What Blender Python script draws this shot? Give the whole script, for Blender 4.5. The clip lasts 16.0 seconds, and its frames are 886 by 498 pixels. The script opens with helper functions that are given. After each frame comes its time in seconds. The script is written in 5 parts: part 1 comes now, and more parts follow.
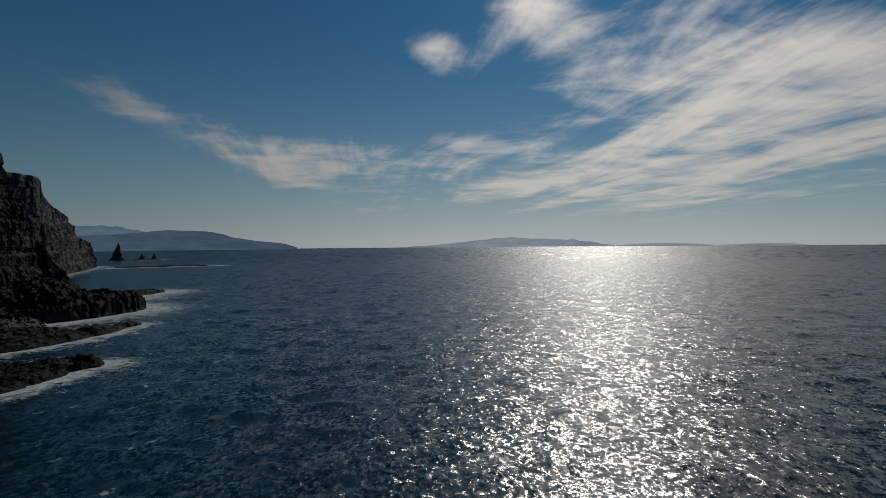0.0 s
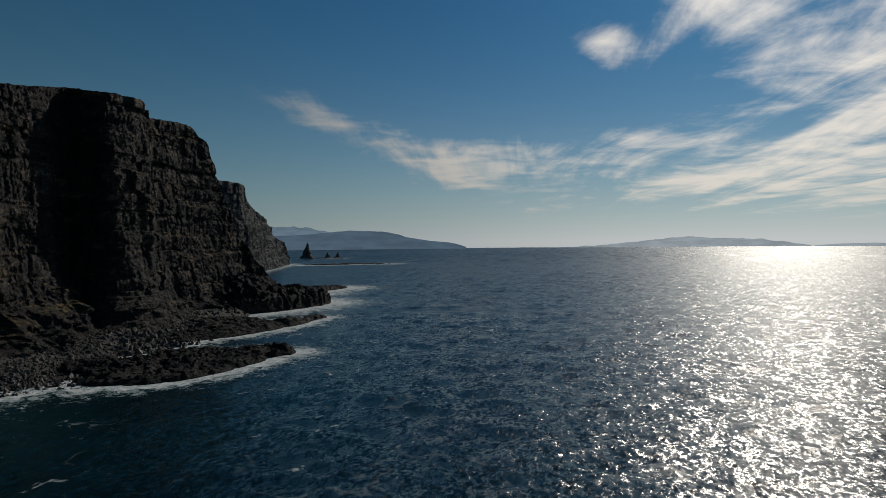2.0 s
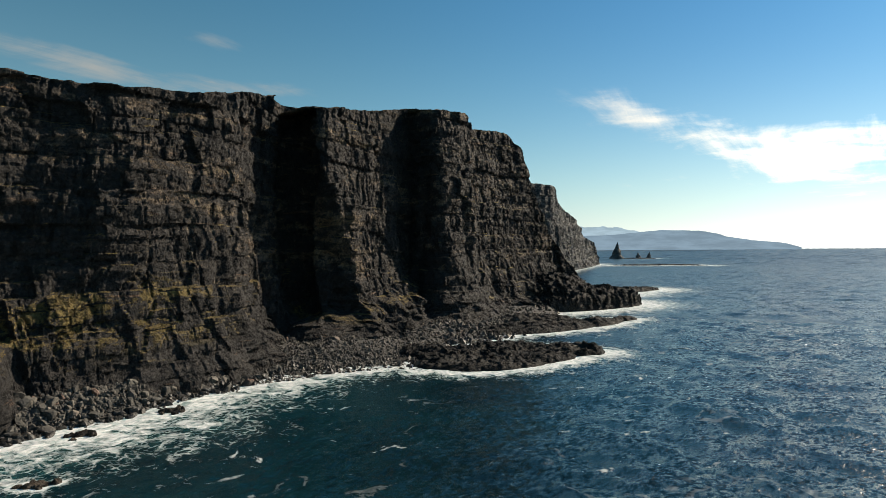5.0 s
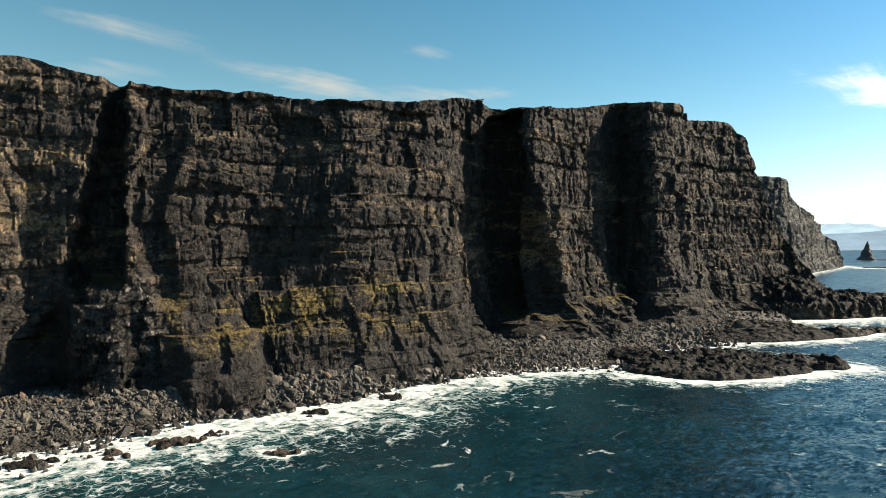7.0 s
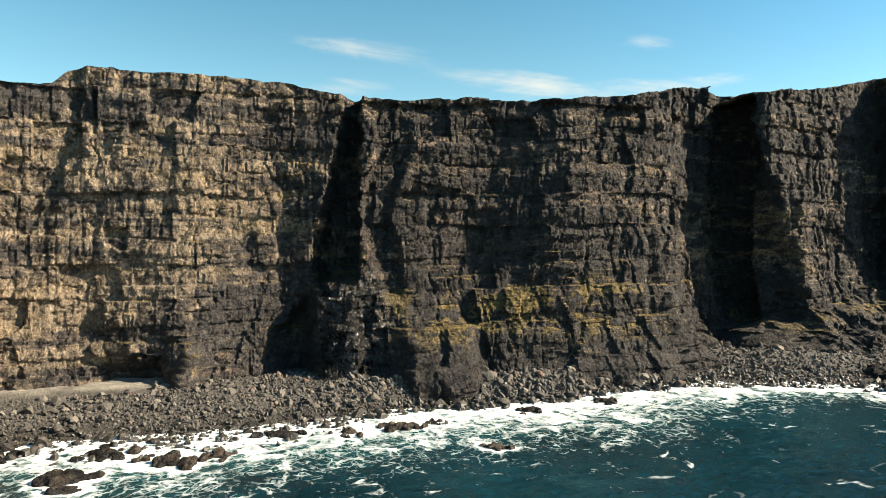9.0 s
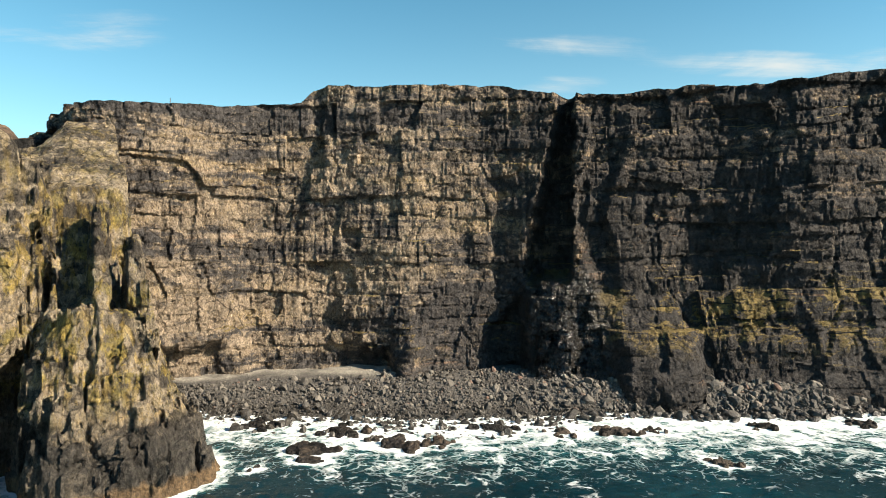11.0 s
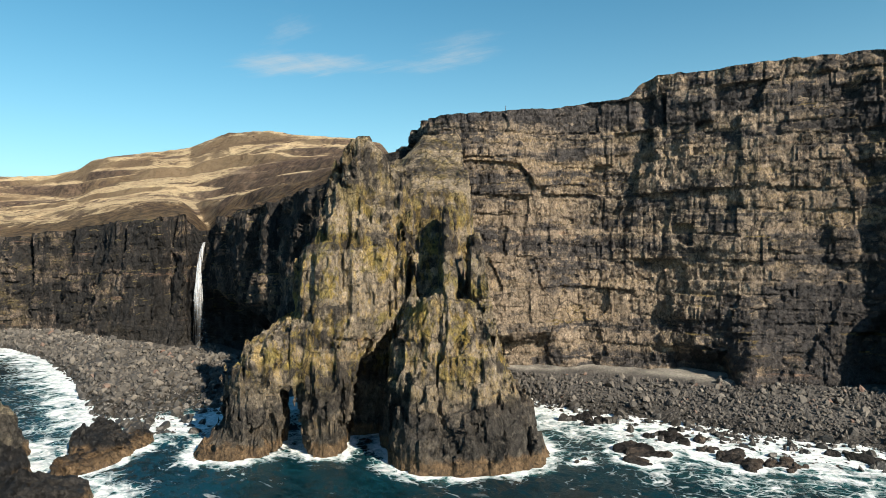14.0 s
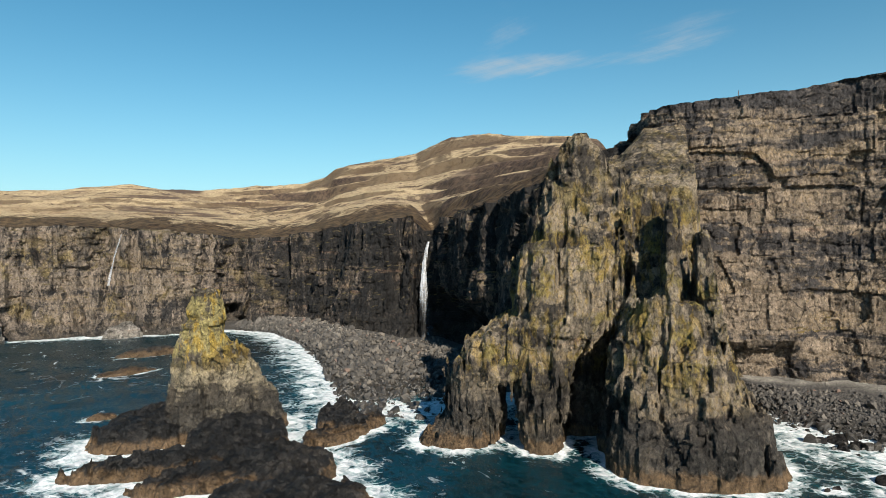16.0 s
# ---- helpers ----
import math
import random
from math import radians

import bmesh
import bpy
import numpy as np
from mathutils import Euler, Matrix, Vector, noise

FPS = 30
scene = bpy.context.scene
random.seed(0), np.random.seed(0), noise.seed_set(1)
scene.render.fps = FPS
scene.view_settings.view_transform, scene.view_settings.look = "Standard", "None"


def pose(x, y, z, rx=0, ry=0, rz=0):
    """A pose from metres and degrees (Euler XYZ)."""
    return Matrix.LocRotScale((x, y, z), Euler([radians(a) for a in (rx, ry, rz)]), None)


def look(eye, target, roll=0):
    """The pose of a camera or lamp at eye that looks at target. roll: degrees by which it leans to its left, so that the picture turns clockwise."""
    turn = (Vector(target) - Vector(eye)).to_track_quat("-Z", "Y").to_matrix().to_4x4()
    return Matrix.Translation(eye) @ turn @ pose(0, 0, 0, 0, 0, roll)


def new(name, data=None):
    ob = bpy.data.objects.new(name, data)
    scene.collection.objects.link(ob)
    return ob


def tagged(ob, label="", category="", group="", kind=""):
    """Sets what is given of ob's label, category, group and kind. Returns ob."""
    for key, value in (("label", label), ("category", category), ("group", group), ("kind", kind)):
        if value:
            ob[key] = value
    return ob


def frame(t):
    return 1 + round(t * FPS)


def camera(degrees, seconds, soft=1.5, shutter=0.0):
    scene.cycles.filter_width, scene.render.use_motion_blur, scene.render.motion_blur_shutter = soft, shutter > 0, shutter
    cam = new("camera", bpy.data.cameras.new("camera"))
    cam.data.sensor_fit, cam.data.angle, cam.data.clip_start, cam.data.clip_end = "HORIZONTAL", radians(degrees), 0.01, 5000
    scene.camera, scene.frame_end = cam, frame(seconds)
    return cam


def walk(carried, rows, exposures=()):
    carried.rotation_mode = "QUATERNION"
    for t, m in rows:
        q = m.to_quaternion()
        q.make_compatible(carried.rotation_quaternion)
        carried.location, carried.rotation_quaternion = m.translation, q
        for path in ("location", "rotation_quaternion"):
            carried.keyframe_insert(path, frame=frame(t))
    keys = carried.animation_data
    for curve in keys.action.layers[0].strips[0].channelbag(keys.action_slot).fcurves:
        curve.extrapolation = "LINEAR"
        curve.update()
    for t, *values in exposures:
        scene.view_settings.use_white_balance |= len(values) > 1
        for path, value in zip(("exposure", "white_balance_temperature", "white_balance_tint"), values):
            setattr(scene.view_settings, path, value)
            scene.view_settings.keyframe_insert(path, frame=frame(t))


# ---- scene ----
# ---- camera: a drone that hovers 50 m over the sea and turns where it is ----
cam = camera(69.5, 16.0, soft=0.8)
TURN = [(0.0, 0.00, -0.74, 0.50), (0.5, 3.17, -0.71, 0.49), (1.0, 6.75, -0.69, 0.50), (1.5, 10.53, -0.67, 0.53),
        (2.0, 14.97, -0.64, 0.53), (2.5, 19.40, -0.62, 0.54), (3.0, 24.05, -0.58, 0.55), (3.5, 28.50, -0.53, 0.55),
        (4.0, 33.14, -0.47, 0.55), (6.5, 55.83, -0.31, 0.54), (7.0, 60.56, -0.28, 0.52), (7.5, 65.20, -0.24, 0.46),
        (8.0, 70.02, -0.22, 0.45), (8.5, 74.68, -0.20, 0.45), (9.0, 79.55, -0.16, 0.48), (11.5, 103.35, -0.08, 0.54),
        (12.0, 108.26, -0.08, 0.55), (12.5, 112.97, -0.11, 0.56), (13.0, 117.88, -0.12, 0.56), (13.5, 122.56, -0.14, 0.54),
        (14.0, 127.24, -0.13, 0.53), (14.5, 131.93, -0.14, 0.54), (15.0, 136.82, -0.12, 0.55), (15.5, 141.54, -0.09, 0.55),
        (16.0, 146.46, -0.06, 0.56)]
EXPOSURES = [(0, -1.83, 6650, 10), (2.0, -1.40, 6900, 10), (4.0, -0.15, 7600, 10), (6.5, 0.86, 8300, 10), (9.0, 1.52, 8500, 10), (11.5, 1.36, 7850, 10), (12.5, 1.27, 7700, 10), (16.0, 0.72, 7000, 10)]
walk(cam, [(t, pose(0, 0, 50, 90 + pitch, roll, yaw)) for t, yaw, pitch, roll in TURN], EXPOSURES)

# ---- light: a clear spring sky with the sun over the sea ----
SUN_TURN, SUN_HEIGHT = 13.7, 31.5
sun = new("sun", bpy.data.lights.new("sun", "SUN"))
sun.data.energy, sun.data.angle, sun.data.color = 5.0, radians(0.55), (1.0, 0.95, 0.87)
sun_way = Vector((math.sin(radians(SUN_TURN)) * math.cos(radians(SUN_HEIGHT)), math.cos(radians(SUN_TURN)) * math.cos(radians(SUN_HEIGHT)), math.sin(radians(SUN_HEIGHT))))
sun.matrix_world = look(sun_way * 300 + Vector((0, 0, 50)), (0, 0, 50))


class Nodes:
    """Short hand for a node tree: each call makes a node and gives its first output."""

    def __init__(self, tree):
        self.tree = tree
        tree.nodes.clear()

    def make(self, kind, ins=(), out=0, operation="", feature="", clamp=False, smoothed=False):
        node = self.tree.nodes.new(kind)
        if operation:
            node.operation = operation
        if feature:
            node.feature = feature
        if clamp:
            node.use_clamp = True
        if smoothed:
            node.interpolation_type = "SMOOTHSTEP"
        for key, value in dict(ins).items():
            self.put(node.inputs[key], value)
        return node.outputs[out] if len(node.outputs) else None

    def put(self, socket, value):
        if isinstance(value, bpy.types.NodeSocket):
            self.tree.links.new(value, socket)
        elif socket.type == "RGBA" and len(value) == 3:
            socket.default_value = (*value, 1)
        else:
            socket.default_value = value

    def math(self, op, a, b=0.0, c=0.0, clamp=False):
        return self.make("ShaderNodeMath", {0: a, 1: b, 2: c}, operation=op, clamp=clamp)

    def add(self, a, b):
        return self.math("ADD", a, b)

    def mul(self, a, b):
        return self.math("MULTIPLY", a, b)

    def step(self, value, low, high, to_low=0.0, to_high=1.0):
        """A smooth step from low to high."""
        return self.make("ShaderNodeMapRange", {"Value": value, "From Min": low, "From Max": high, "To Min": to_low, "To Max": to_high}, smoothed=True)

    def mix(self, fac, a, b):
        node = self.tree.nodes.new("ShaderNodeMix")
        node.data_type = "RGBA"
        for key, value in ((0, fac), (6, a), (7, b)):
            self.put(node.inputs[key], value)
        return node.outputs[2]

    def noise(self, where, scale, detail=4.0, rough=0.55, warp=0.0):
        return self.make("ShaderNodeTexNoise", {"Vector": where, "Scale": scale, "Detail": detail, "Roughness": rough, "Distortion": warp})

    def stretch(self, where, sx, sy, sz, rz=0.0):
        return self.make("ShaderNodeMapping", {"Vector": where, "Scale": (sx, sy, sz), "Rotation": (0, 0, rz)})

    def axis(self, where, out):
        return self.make("ShaderNodeSeparateXYZ", {0: where}, out=out)

    def place(self):
        return self.make("ShaderNodeNewGeometry", out=0)

    def up(self):
        return self.axis(self.make("ShaderNodeNewGeometry", out=1), 2)

    def bump(self, height, distance, strength=1.0, normal=None):
        ins = {"Height": height, "Distance": distance, "Strength": strength}
        if normal is not None:
            ins["Normal"] = normal
        return self.make("ShaderNodeBump", ins)


def material(name):
    m = bpy.data.materials.new(name)
    m.use_nodes = True
    return m, Nodes(m.node_tree)


def surface(n, colour, rough, normal=None, **more):
    ins = {"Base Color": colour, "Roughness": rough}
    if normal is not None:
        ins["Normal"] = normal
    ins.update(more)
    shader = n.make("ShaderNodeBsdfPrincipled", ins)
    n.make("ShaderNodeOutputMaterial", {"Surface": shader})


# sky and high thin cloud
world = bpy.data.worlds.new("world")
scene.world = world
world.use_nodes = True
n = Nodes(world.node_tree)
sky = n.make("ShaderNodeTexSky")
air = sky.node
air.sky_type, air.sun_disc, air.sun_elevation, air.sun_rotation = "NISHITA", False, radians(SUN_HEIGHT), radians(SUN_TURN)
air.air_density, air.dust_density, air.ozone_density = 1.0, 0.3, 1.6
way = n.make("ShaderNodeTexCoord", out=0)
east, north, high = n.axis(way, 0), n.axis(way, 1), n.axis(way, 2)
bearing = n.mul(n.math("ARCTAN2", east, north), 57.2958)
height = n.mul(n.math("ARCSINE", high), 57.2958)
# the layer of cloud is flat: streaks close up towards the horizon
flat = n.make("ShaderNodeCombineXYZ", {0: n.math("DIVIDE", east, n.math("MAXIMUM", n.add(high, 0.06), 0.02)), 1: n.math("DIVIDE", north, n.math("MAXIMUM", n.add(high, 0.06), 0.02)), 2: 0.0})
streak = n.noise(n.stretch(n.stretch(flat, 1, 1, 1, radians(-12)), 1.5, 0.33, 1), 1.0, 9.0, 0.62, 0.7)
puff = n.noise(flat, 1.7, 8.0, 0.6, 0.4)


def cloud_bank(turn, rise, wide, tall, tilt, amount):
    """A bank of cloud round a bearing and a height, in degrees."""
    da, de = n.math("SUBTRACT", bearing, turn), n.math("SUBTRACT", height, rise)
    c, s = math.cos(radians(tilt)), math.sin(radians(tilt))
    u = n.math("DIVIDE", n.add(n.mul(da, c), n.mul(de, s)), wide)
    v = n.math("DIVIDE", n.add(n.mul(da, -s), n.mul(de, c)), tall)
    return n.mul(n.math("EXPONENT", n.mul(n.add(n.mul(u, u), n.mul(v, v)), -1.0)), amount)


BANKS = [(24, 16, 14, 9, 25, 0.9), (32, 9, 20, 5.5, 10, 0.9), (11, 5.2, 13, 2.2, 6, 0.75), (-6, 7.6, 11, 2.4, 3, 0.85), (-17, 7.6, 10, 2.0, -22, 0.8), (-26, 10.6, 5, 1.6, -20, 0.45), (-24, 5.3, 4, 0.6, 0, 0.5),
         (-0.2, 15.9, 3.6, 2.7, -35, 1.0), (9, 18.5, 6, 4.5, -25, 0.9), (-72, 14.2, 9, 1.3, -7, 0.8), (-87, 17.3, 9, 1.2, -4, 0.72), (-137.5, 15.7, 8, 1.2, 4, 0.82), (-141, 18, 5, 2.0, 35, 0.5), (-126, 16.6, 6, 1.7, 14, 0.58), (-61, 16.9, 5, 0.9, 0, 0.5), (-89, 13.8, 6, 1.0, 0, 0.7), (-60, 13.2, 8, 1.0, 0, 0.5)]
bank = 0.0
for b in BANKS:
    bank = n.add(bank, cloud_bank(*b))
stuff = n.add(n.add(n.mul(streak, 0.85), n.mul(puff, 0.55)), n.mul(n.math("MINIMUM", bank, 1.0), 0.38))
cover = n.mul(n.step(stuff, 0.85, 1.20), n.step(height, 0.3, 3.0))
cover = n.mul(cover, n.math("MINIMUM", n.mul(bank, 2.5), 1.0))
toward = n.make("ShaderNodeVectorMath", {0: way, 1: tuple(sun_way)}, out=1, operation="DOT_PRODUCT")
glare = n.math("POWER", n.math("MAXIMUM", toward, 0.0), 5.0)
cloud = n.mix(glare, (5.0, 5.6, 6.2), (52.0, 49.0, 45.0))
wide_glare = n.math("POWER", n.math("MAXIMUM", toward, 0.0), 2.2)
tinted = n.make("ShaderNodeVectorMath", {0: sky, 1: n.mix(wide_glare, (0.29, 1.0, 1.18), (0.24, 0.89, 1.48))}, operation="MULTIPLY")
side = n.math("DIVIDE", n.add(n.mul(east, math.sin(radians(SUN_TURN))), n.mul(north, math.cos(radians(SUN_TURN)))), n.math("SQRT", n.math("MAXIMUM", n.math("SUBTRACT", 1.0, n.mul(high, high)), 0.001)))
glow = n.math("POWER", n.math("MAXIMUM", side, 0.0), 4.0)
haze = n.mul(n.math("EXPONENT", n.mul(n.math("MAXIMUM", height, 0.0), n.add(n.mul(wide_glare, -0.06), -0.15))), 0.97)
tinted = n.mix(haze, tinted, n.mix(glow, (7.2, 9.0, 10.2), (22.0, 23.5, 25.0)))
seen = n.mix(n.mul(cover, 0.86), tinted, cloud)
n.make("ShaderNodeOutputWorld", {"Surface": n.make("ShaderNodeBackground", {"Color": seen, "Strength": 0.062})})

# ---- noise for shapes ----
TABLE = np.random.RandomState(3).uniform(-1, 1, (64, 64, 64)).astype(np.float32)


def value_noise(p):
    """Smooth noise between -1 and 1 at the points p (N, 3)."""
    p = np.asarray(p, np.float32)
    base = np.floor(p)
    f = p - base
    f = f * f * (3 - 2 * f)
    i = base.astype(np.int32) & 63
    j = (i + 1) & 63
    x0, y0, z0, x1, y1, z1 = i[:, 0], i[:, 1], i[:, 2], j[:, 0], j[:, 1], j[:, 2]
    fx, fy, fz = f[:, 0], f[:, 1], f[:, 2]
    a = TABLE[x0, y0, z0] * (1 - fx) + TABLE[x1, y0, z0] * fx
    b = TABLE[x0, y1, z0] * (1 - fx) + TABLE[x1, y1, z0] * fx
    c = TABLE[x0, y0, z1] * (1 - fx) + TABLE[x1, y0, z1] * fx
    d = TABLE[x0, y1, z1] * (1 - fx) + TABLE[x1, y1, z1] * fx
    a = a * (1 - fy) + b * fy
    c = c * (1 - fy) + d * fy
    return a * (1 - fz) + c * fz


def fractal(p, octaves, gain=0.5):
    p = np.asarray(p, np.float32)
    total, size = np.zeros(len(p), np.float32), 1.0
    for k in range(octaves):
        total += size * value_noise(p * (2.03 ** k) + 11.7 * k)
        size *= gain
    return total


def cell_noise(p):
    """Uneven steps: one value between -1 and 1 for each cell."""
    i = np.floor(np.asarray(p, np.float32)).astype(np.int32) & 63
    return TABLE[i[:, 0], i[:, 1], i[:, 2]]


def smooth(x, low, high):
    x = np.clip((x - low) / (high - low), 0, 1)
    return x * x * (3 - 2 * x)


def stack(*cols):
    return np.stack(np.broadcast_arrays(*cols), -1).reshape(-1, len(cols))


# ---- materials ----
def rock(name, dark, light, ochre, weathered=None, lichen=0.0, lichen_colour=(0.25, 0.20, 0.045), tide=0.0, grass=(0.13, 0.10, 0.035), grass_amount=1.0, black_to=0.0, apron=False, rough=0.85, relief=1.0, bedding=0.18, lichen_from=None, lichen_scale=0.16, blocks=(0.26, 0.42), foot_shade=False):
    """Basalt in beds: dark rock, lighter weathered beds, ochre stains, grass on ledges; lichen, a black and a brown zone over the sea where asked."""
    m, n = material(name)
    at = n.place()
    z = n.axis(at, 2)
    beds = n.noise(n.stretch(at, 0.016, 0.016, 0.15), 1.0, 6.0, 0.66, 0.5)
    blotch = n.noise(n.stretch(at, 0.042, 0.042, 0.075), 1.0, 8.0, 0.64, 0.8)
    drip = n.noise(n.stretch(at, 0.3, 0.3, 0.018), 1.0, 5.0, 0.6, 0.3)
    grain = n.noise(at, 0.9, 7.0, 0.68)
    fine = n.noise(n.stretch(at, 1, 1, 0.45), 2.6, 5.0, 0.65)
    tone = n.add(n.add(n.mul(beds, 0.40), n.mul(blotch, 0.42)), n.mul(grain, 0.18))
    band = n.step(n.noise(n.stretch(at, 0.009, 0.009, 0.085), 1.0, 5.0, 0.6, 0.9), 0.40, 0.60)
    tone = n.add(tone, n.mul(n.math("SUBTRACT", band, 0.5), bedding))
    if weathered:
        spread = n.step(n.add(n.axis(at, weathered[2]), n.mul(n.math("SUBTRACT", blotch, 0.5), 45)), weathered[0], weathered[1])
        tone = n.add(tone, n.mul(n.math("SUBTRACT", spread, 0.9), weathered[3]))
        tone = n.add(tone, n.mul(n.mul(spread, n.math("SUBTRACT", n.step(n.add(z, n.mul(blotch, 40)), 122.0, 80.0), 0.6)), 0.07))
    patchy = n.noise(n.stretch(at, 0.03, 0.03, 0.05), 1.0, 5.0, 0.6, 1.2)
    tone = n.add(tone, n.mul(n.math("SUBTRACT", patchy, 0.5), 0.40))
    if foot_shade:
        # darkens the cliff foot: shade of overhang and cave painted into the tone
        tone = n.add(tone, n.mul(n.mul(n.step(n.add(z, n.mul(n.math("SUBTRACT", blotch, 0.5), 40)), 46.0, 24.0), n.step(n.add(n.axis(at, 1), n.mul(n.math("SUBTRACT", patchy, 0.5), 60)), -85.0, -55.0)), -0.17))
    # every block between the joints has its own shade and leans its own way
    wander = n.add_vec(at, n.noise_vec(at, 0.16, 4.0))
    block, block_tint = n.cells(n.stretch(wander, blocks[0], blocks[0], blocks[1], 0.3))
    stone, stone_tint = n.cells(n.stretch(wander, blocks[0] * 2.6, blocks[0] * 2.6, blocks[1] * 2.2, 0.3))
    tone = n.add(tone, n.add(n.mul(n.math("SUBTRACT", n.axis(block_tint, 0), 0.5), 0.13), n.mul(n.math("SUBTRACT", n.axis(stone_tint, 0), 0.5), 0.08)))
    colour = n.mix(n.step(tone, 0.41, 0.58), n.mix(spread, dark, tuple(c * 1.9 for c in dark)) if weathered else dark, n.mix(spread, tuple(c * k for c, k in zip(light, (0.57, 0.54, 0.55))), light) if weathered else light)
    colour = n.mix(n.mul(n.step(n.add(n.mul(beds, 0.5), n.mul(fine, 0.5)), 0.5, 0.64), n.step(tone, 0.44, 0.6)), colour, ochre)
    colour = n.mix(n.mul(n.step(drip, 0.50, 0.68), 0.45), colour, tuple(c * 0.8 for c in dark))
    colour = n.mix(n.mul(n.step(drip, 0.44, 0.30), n.mul(n.step(grain, 0.45, 0.62), 0.35)), colour, tuple(min(1, c * 1.5 + 0.04) for c in light))
    rust = n.mul(n.step(n.noise(n.stretch(at, 0.03, 0.03, 0.35), 1.0, 5.0, 0.6, 0.6), 0.60, 0.68), n.step(blotch, 0.48, 0.6))
    colour = n.mix(n.mul(rust, 0.6), colour, (light[0] * 0.95, light[1] * 0.72, light[2] * 0.62))
    pits = n.step(n.noise(at, 0.55, 5.0, 0.7, 1.0), 0.42, 0.34)
    colour = n.mix(n.mul(pits, 0.6), colour, tuple(c * 0.5 for c in dark))
    if lichen:
        patch = n.step(n.add(n.noise(at, lichen_scale, 6.0, 0.65), n.mul(fine, 0.25)), 0.70 - 0.16 * lichen, 0.80 - 0.16 * lichen)
        if weathered:
            patch = n.mul(patch, spread)
        lichen_from = black_to if lichen_from is None else lichen_from
        zone = n.mul(n.mul(n.step(z, lichen_from - 2, lichen_from + 10), n.step(z, 75.0, 45.0, 0.35, 1.0)), 0.8)
        colour = n.mix(n.mul(patch, zone), colour, lichen_colour)
        gold = 0.0 if lichen < 0.3 else n.mul(n.step(n.add(n.noise(n.stretch(at, 0.5, 0.5, 0.2), 1.0, 5.0, 0.6), n.mul(n.noise(at, 0.06, 2.0), 0.4)), 0.715, 0.79), min(1.0, lichen))
        if weathered and lichen >= 0.3:
            gold = n.mul(gold, spread)
        colour = colour if lichen < 0.3 else n.mix(n.mul(gold, zone), colour, (0.40, 0.26, 0.035))
    if black_to:
        wet = n.step(n.add(z, n.mul(n.math("SUBTRACT", n.noise(at, 0.07, 6.0, 0.65), 0.5), 26)), black_to + 7, black_to - 7)
        colour = n.mix(n.mul(wet, 0.82), colour, n.mix(n.step(grain, 0.35, 0.65), (0.013, 0.012, 0.011), (0.075, 0.068, 0.058)))
    if tide:
        band = n.step(n.add(z, n.mul(n.math("SUBTRACT", n.noise(at, 0.25, 5.0, 0.65), 0.5), 4.5)), tide + 0.7, tide - 0.7)
        colour = n.mix(n.mul(band, 0.9), colour, n.mix(n.noise(at, 0.8, 5.0, 0.6), (0.05, 0.033, 0.019), (0.24, 0.15, 0.075)))
    if grass_amount:
        ledge = n.step(n.add(n.up(), n.mul(n.math("SUBTRACT", n.noise(at, 0.22, 6.0, 0.65), 0.5), 1.1)), 0.62 / grass_amount, 0.9 / grass_amount)
        if apron:
            ledge = n.mul(ledge, n.step(n.noise(n.stretch(at, 1, 1, 2), 0.03, 5.0, 0.65), 0.50, 0.60))
            ledge = n.math("MAXIMUM", ledge, n.mul(n.mul(n.step(n.add(n.noise(n.stretch(at, 1, 1, 1.5), 0.055, 9.0, 0.74, 0.5), n.mul(n.up(), 0.14)), 0.56, 0.62), n.step(z, 13.0, 22.0)), n.mul(n.step(z, 46.0, 33.0), n.mul(n.step(n.axis(at, 1), 5.0, 40.0), n.step(n.axis(at, 1), 135.0, 105.0)))))
        ledge = n.mul(ledge, n.step(z, 10 + black_to, 16 + black_to))
        colour = n.mix(n.mul(ledge, 0.9), colour, n.mix(grain, tuple(c * 0.55 for c in grass), tuple(c * 1.5 for c in grass)))
    shine, gloss = 0.0, 0.35
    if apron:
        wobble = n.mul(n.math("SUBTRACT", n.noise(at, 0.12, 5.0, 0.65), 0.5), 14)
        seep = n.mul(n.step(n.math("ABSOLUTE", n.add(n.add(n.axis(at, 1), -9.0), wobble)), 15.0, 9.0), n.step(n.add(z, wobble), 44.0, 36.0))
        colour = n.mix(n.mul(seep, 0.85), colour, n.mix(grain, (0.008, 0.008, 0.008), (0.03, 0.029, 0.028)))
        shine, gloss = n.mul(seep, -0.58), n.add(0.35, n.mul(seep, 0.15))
    speck = n.noise(n.stretch(at, 1, 1, 0.6), 1.7, 7.0, 0.78, 0.6)
    colour = n.mix(n.step(speck, 0.50, 0.36), colour, n.make("ShaderNodeVectorMath", {0: colour, "Scale": 0.4}, operation="SCALE"))
    colour = n.mix(n.step(speck, 0.52, 0.66), colour, n.make("ShaderNodeVectorMath", {0: colour, "Scale": 1.7}, operation="SCALE"))
    wide_crack = n.make("ShaderNodeTexVoronoi", {"Vector": n.stretch(n.add_vec(at, n.noise_vec(at, 0.22, 3.5)), 0.2, 0.2, 0.16), "Scale": 1.0}, feature="DISTANCE_TO_EDGE")
    crack = n.make("ShaderNodeTexVoronoi", {"Vector": n.stretch(n.add_vec(at, n.noise_vec(at, 0.4, 1.6)), 0.75, 0.75, 0.28), "Scale": 1.0}, feature="DISTANCE_TO_EDGE")
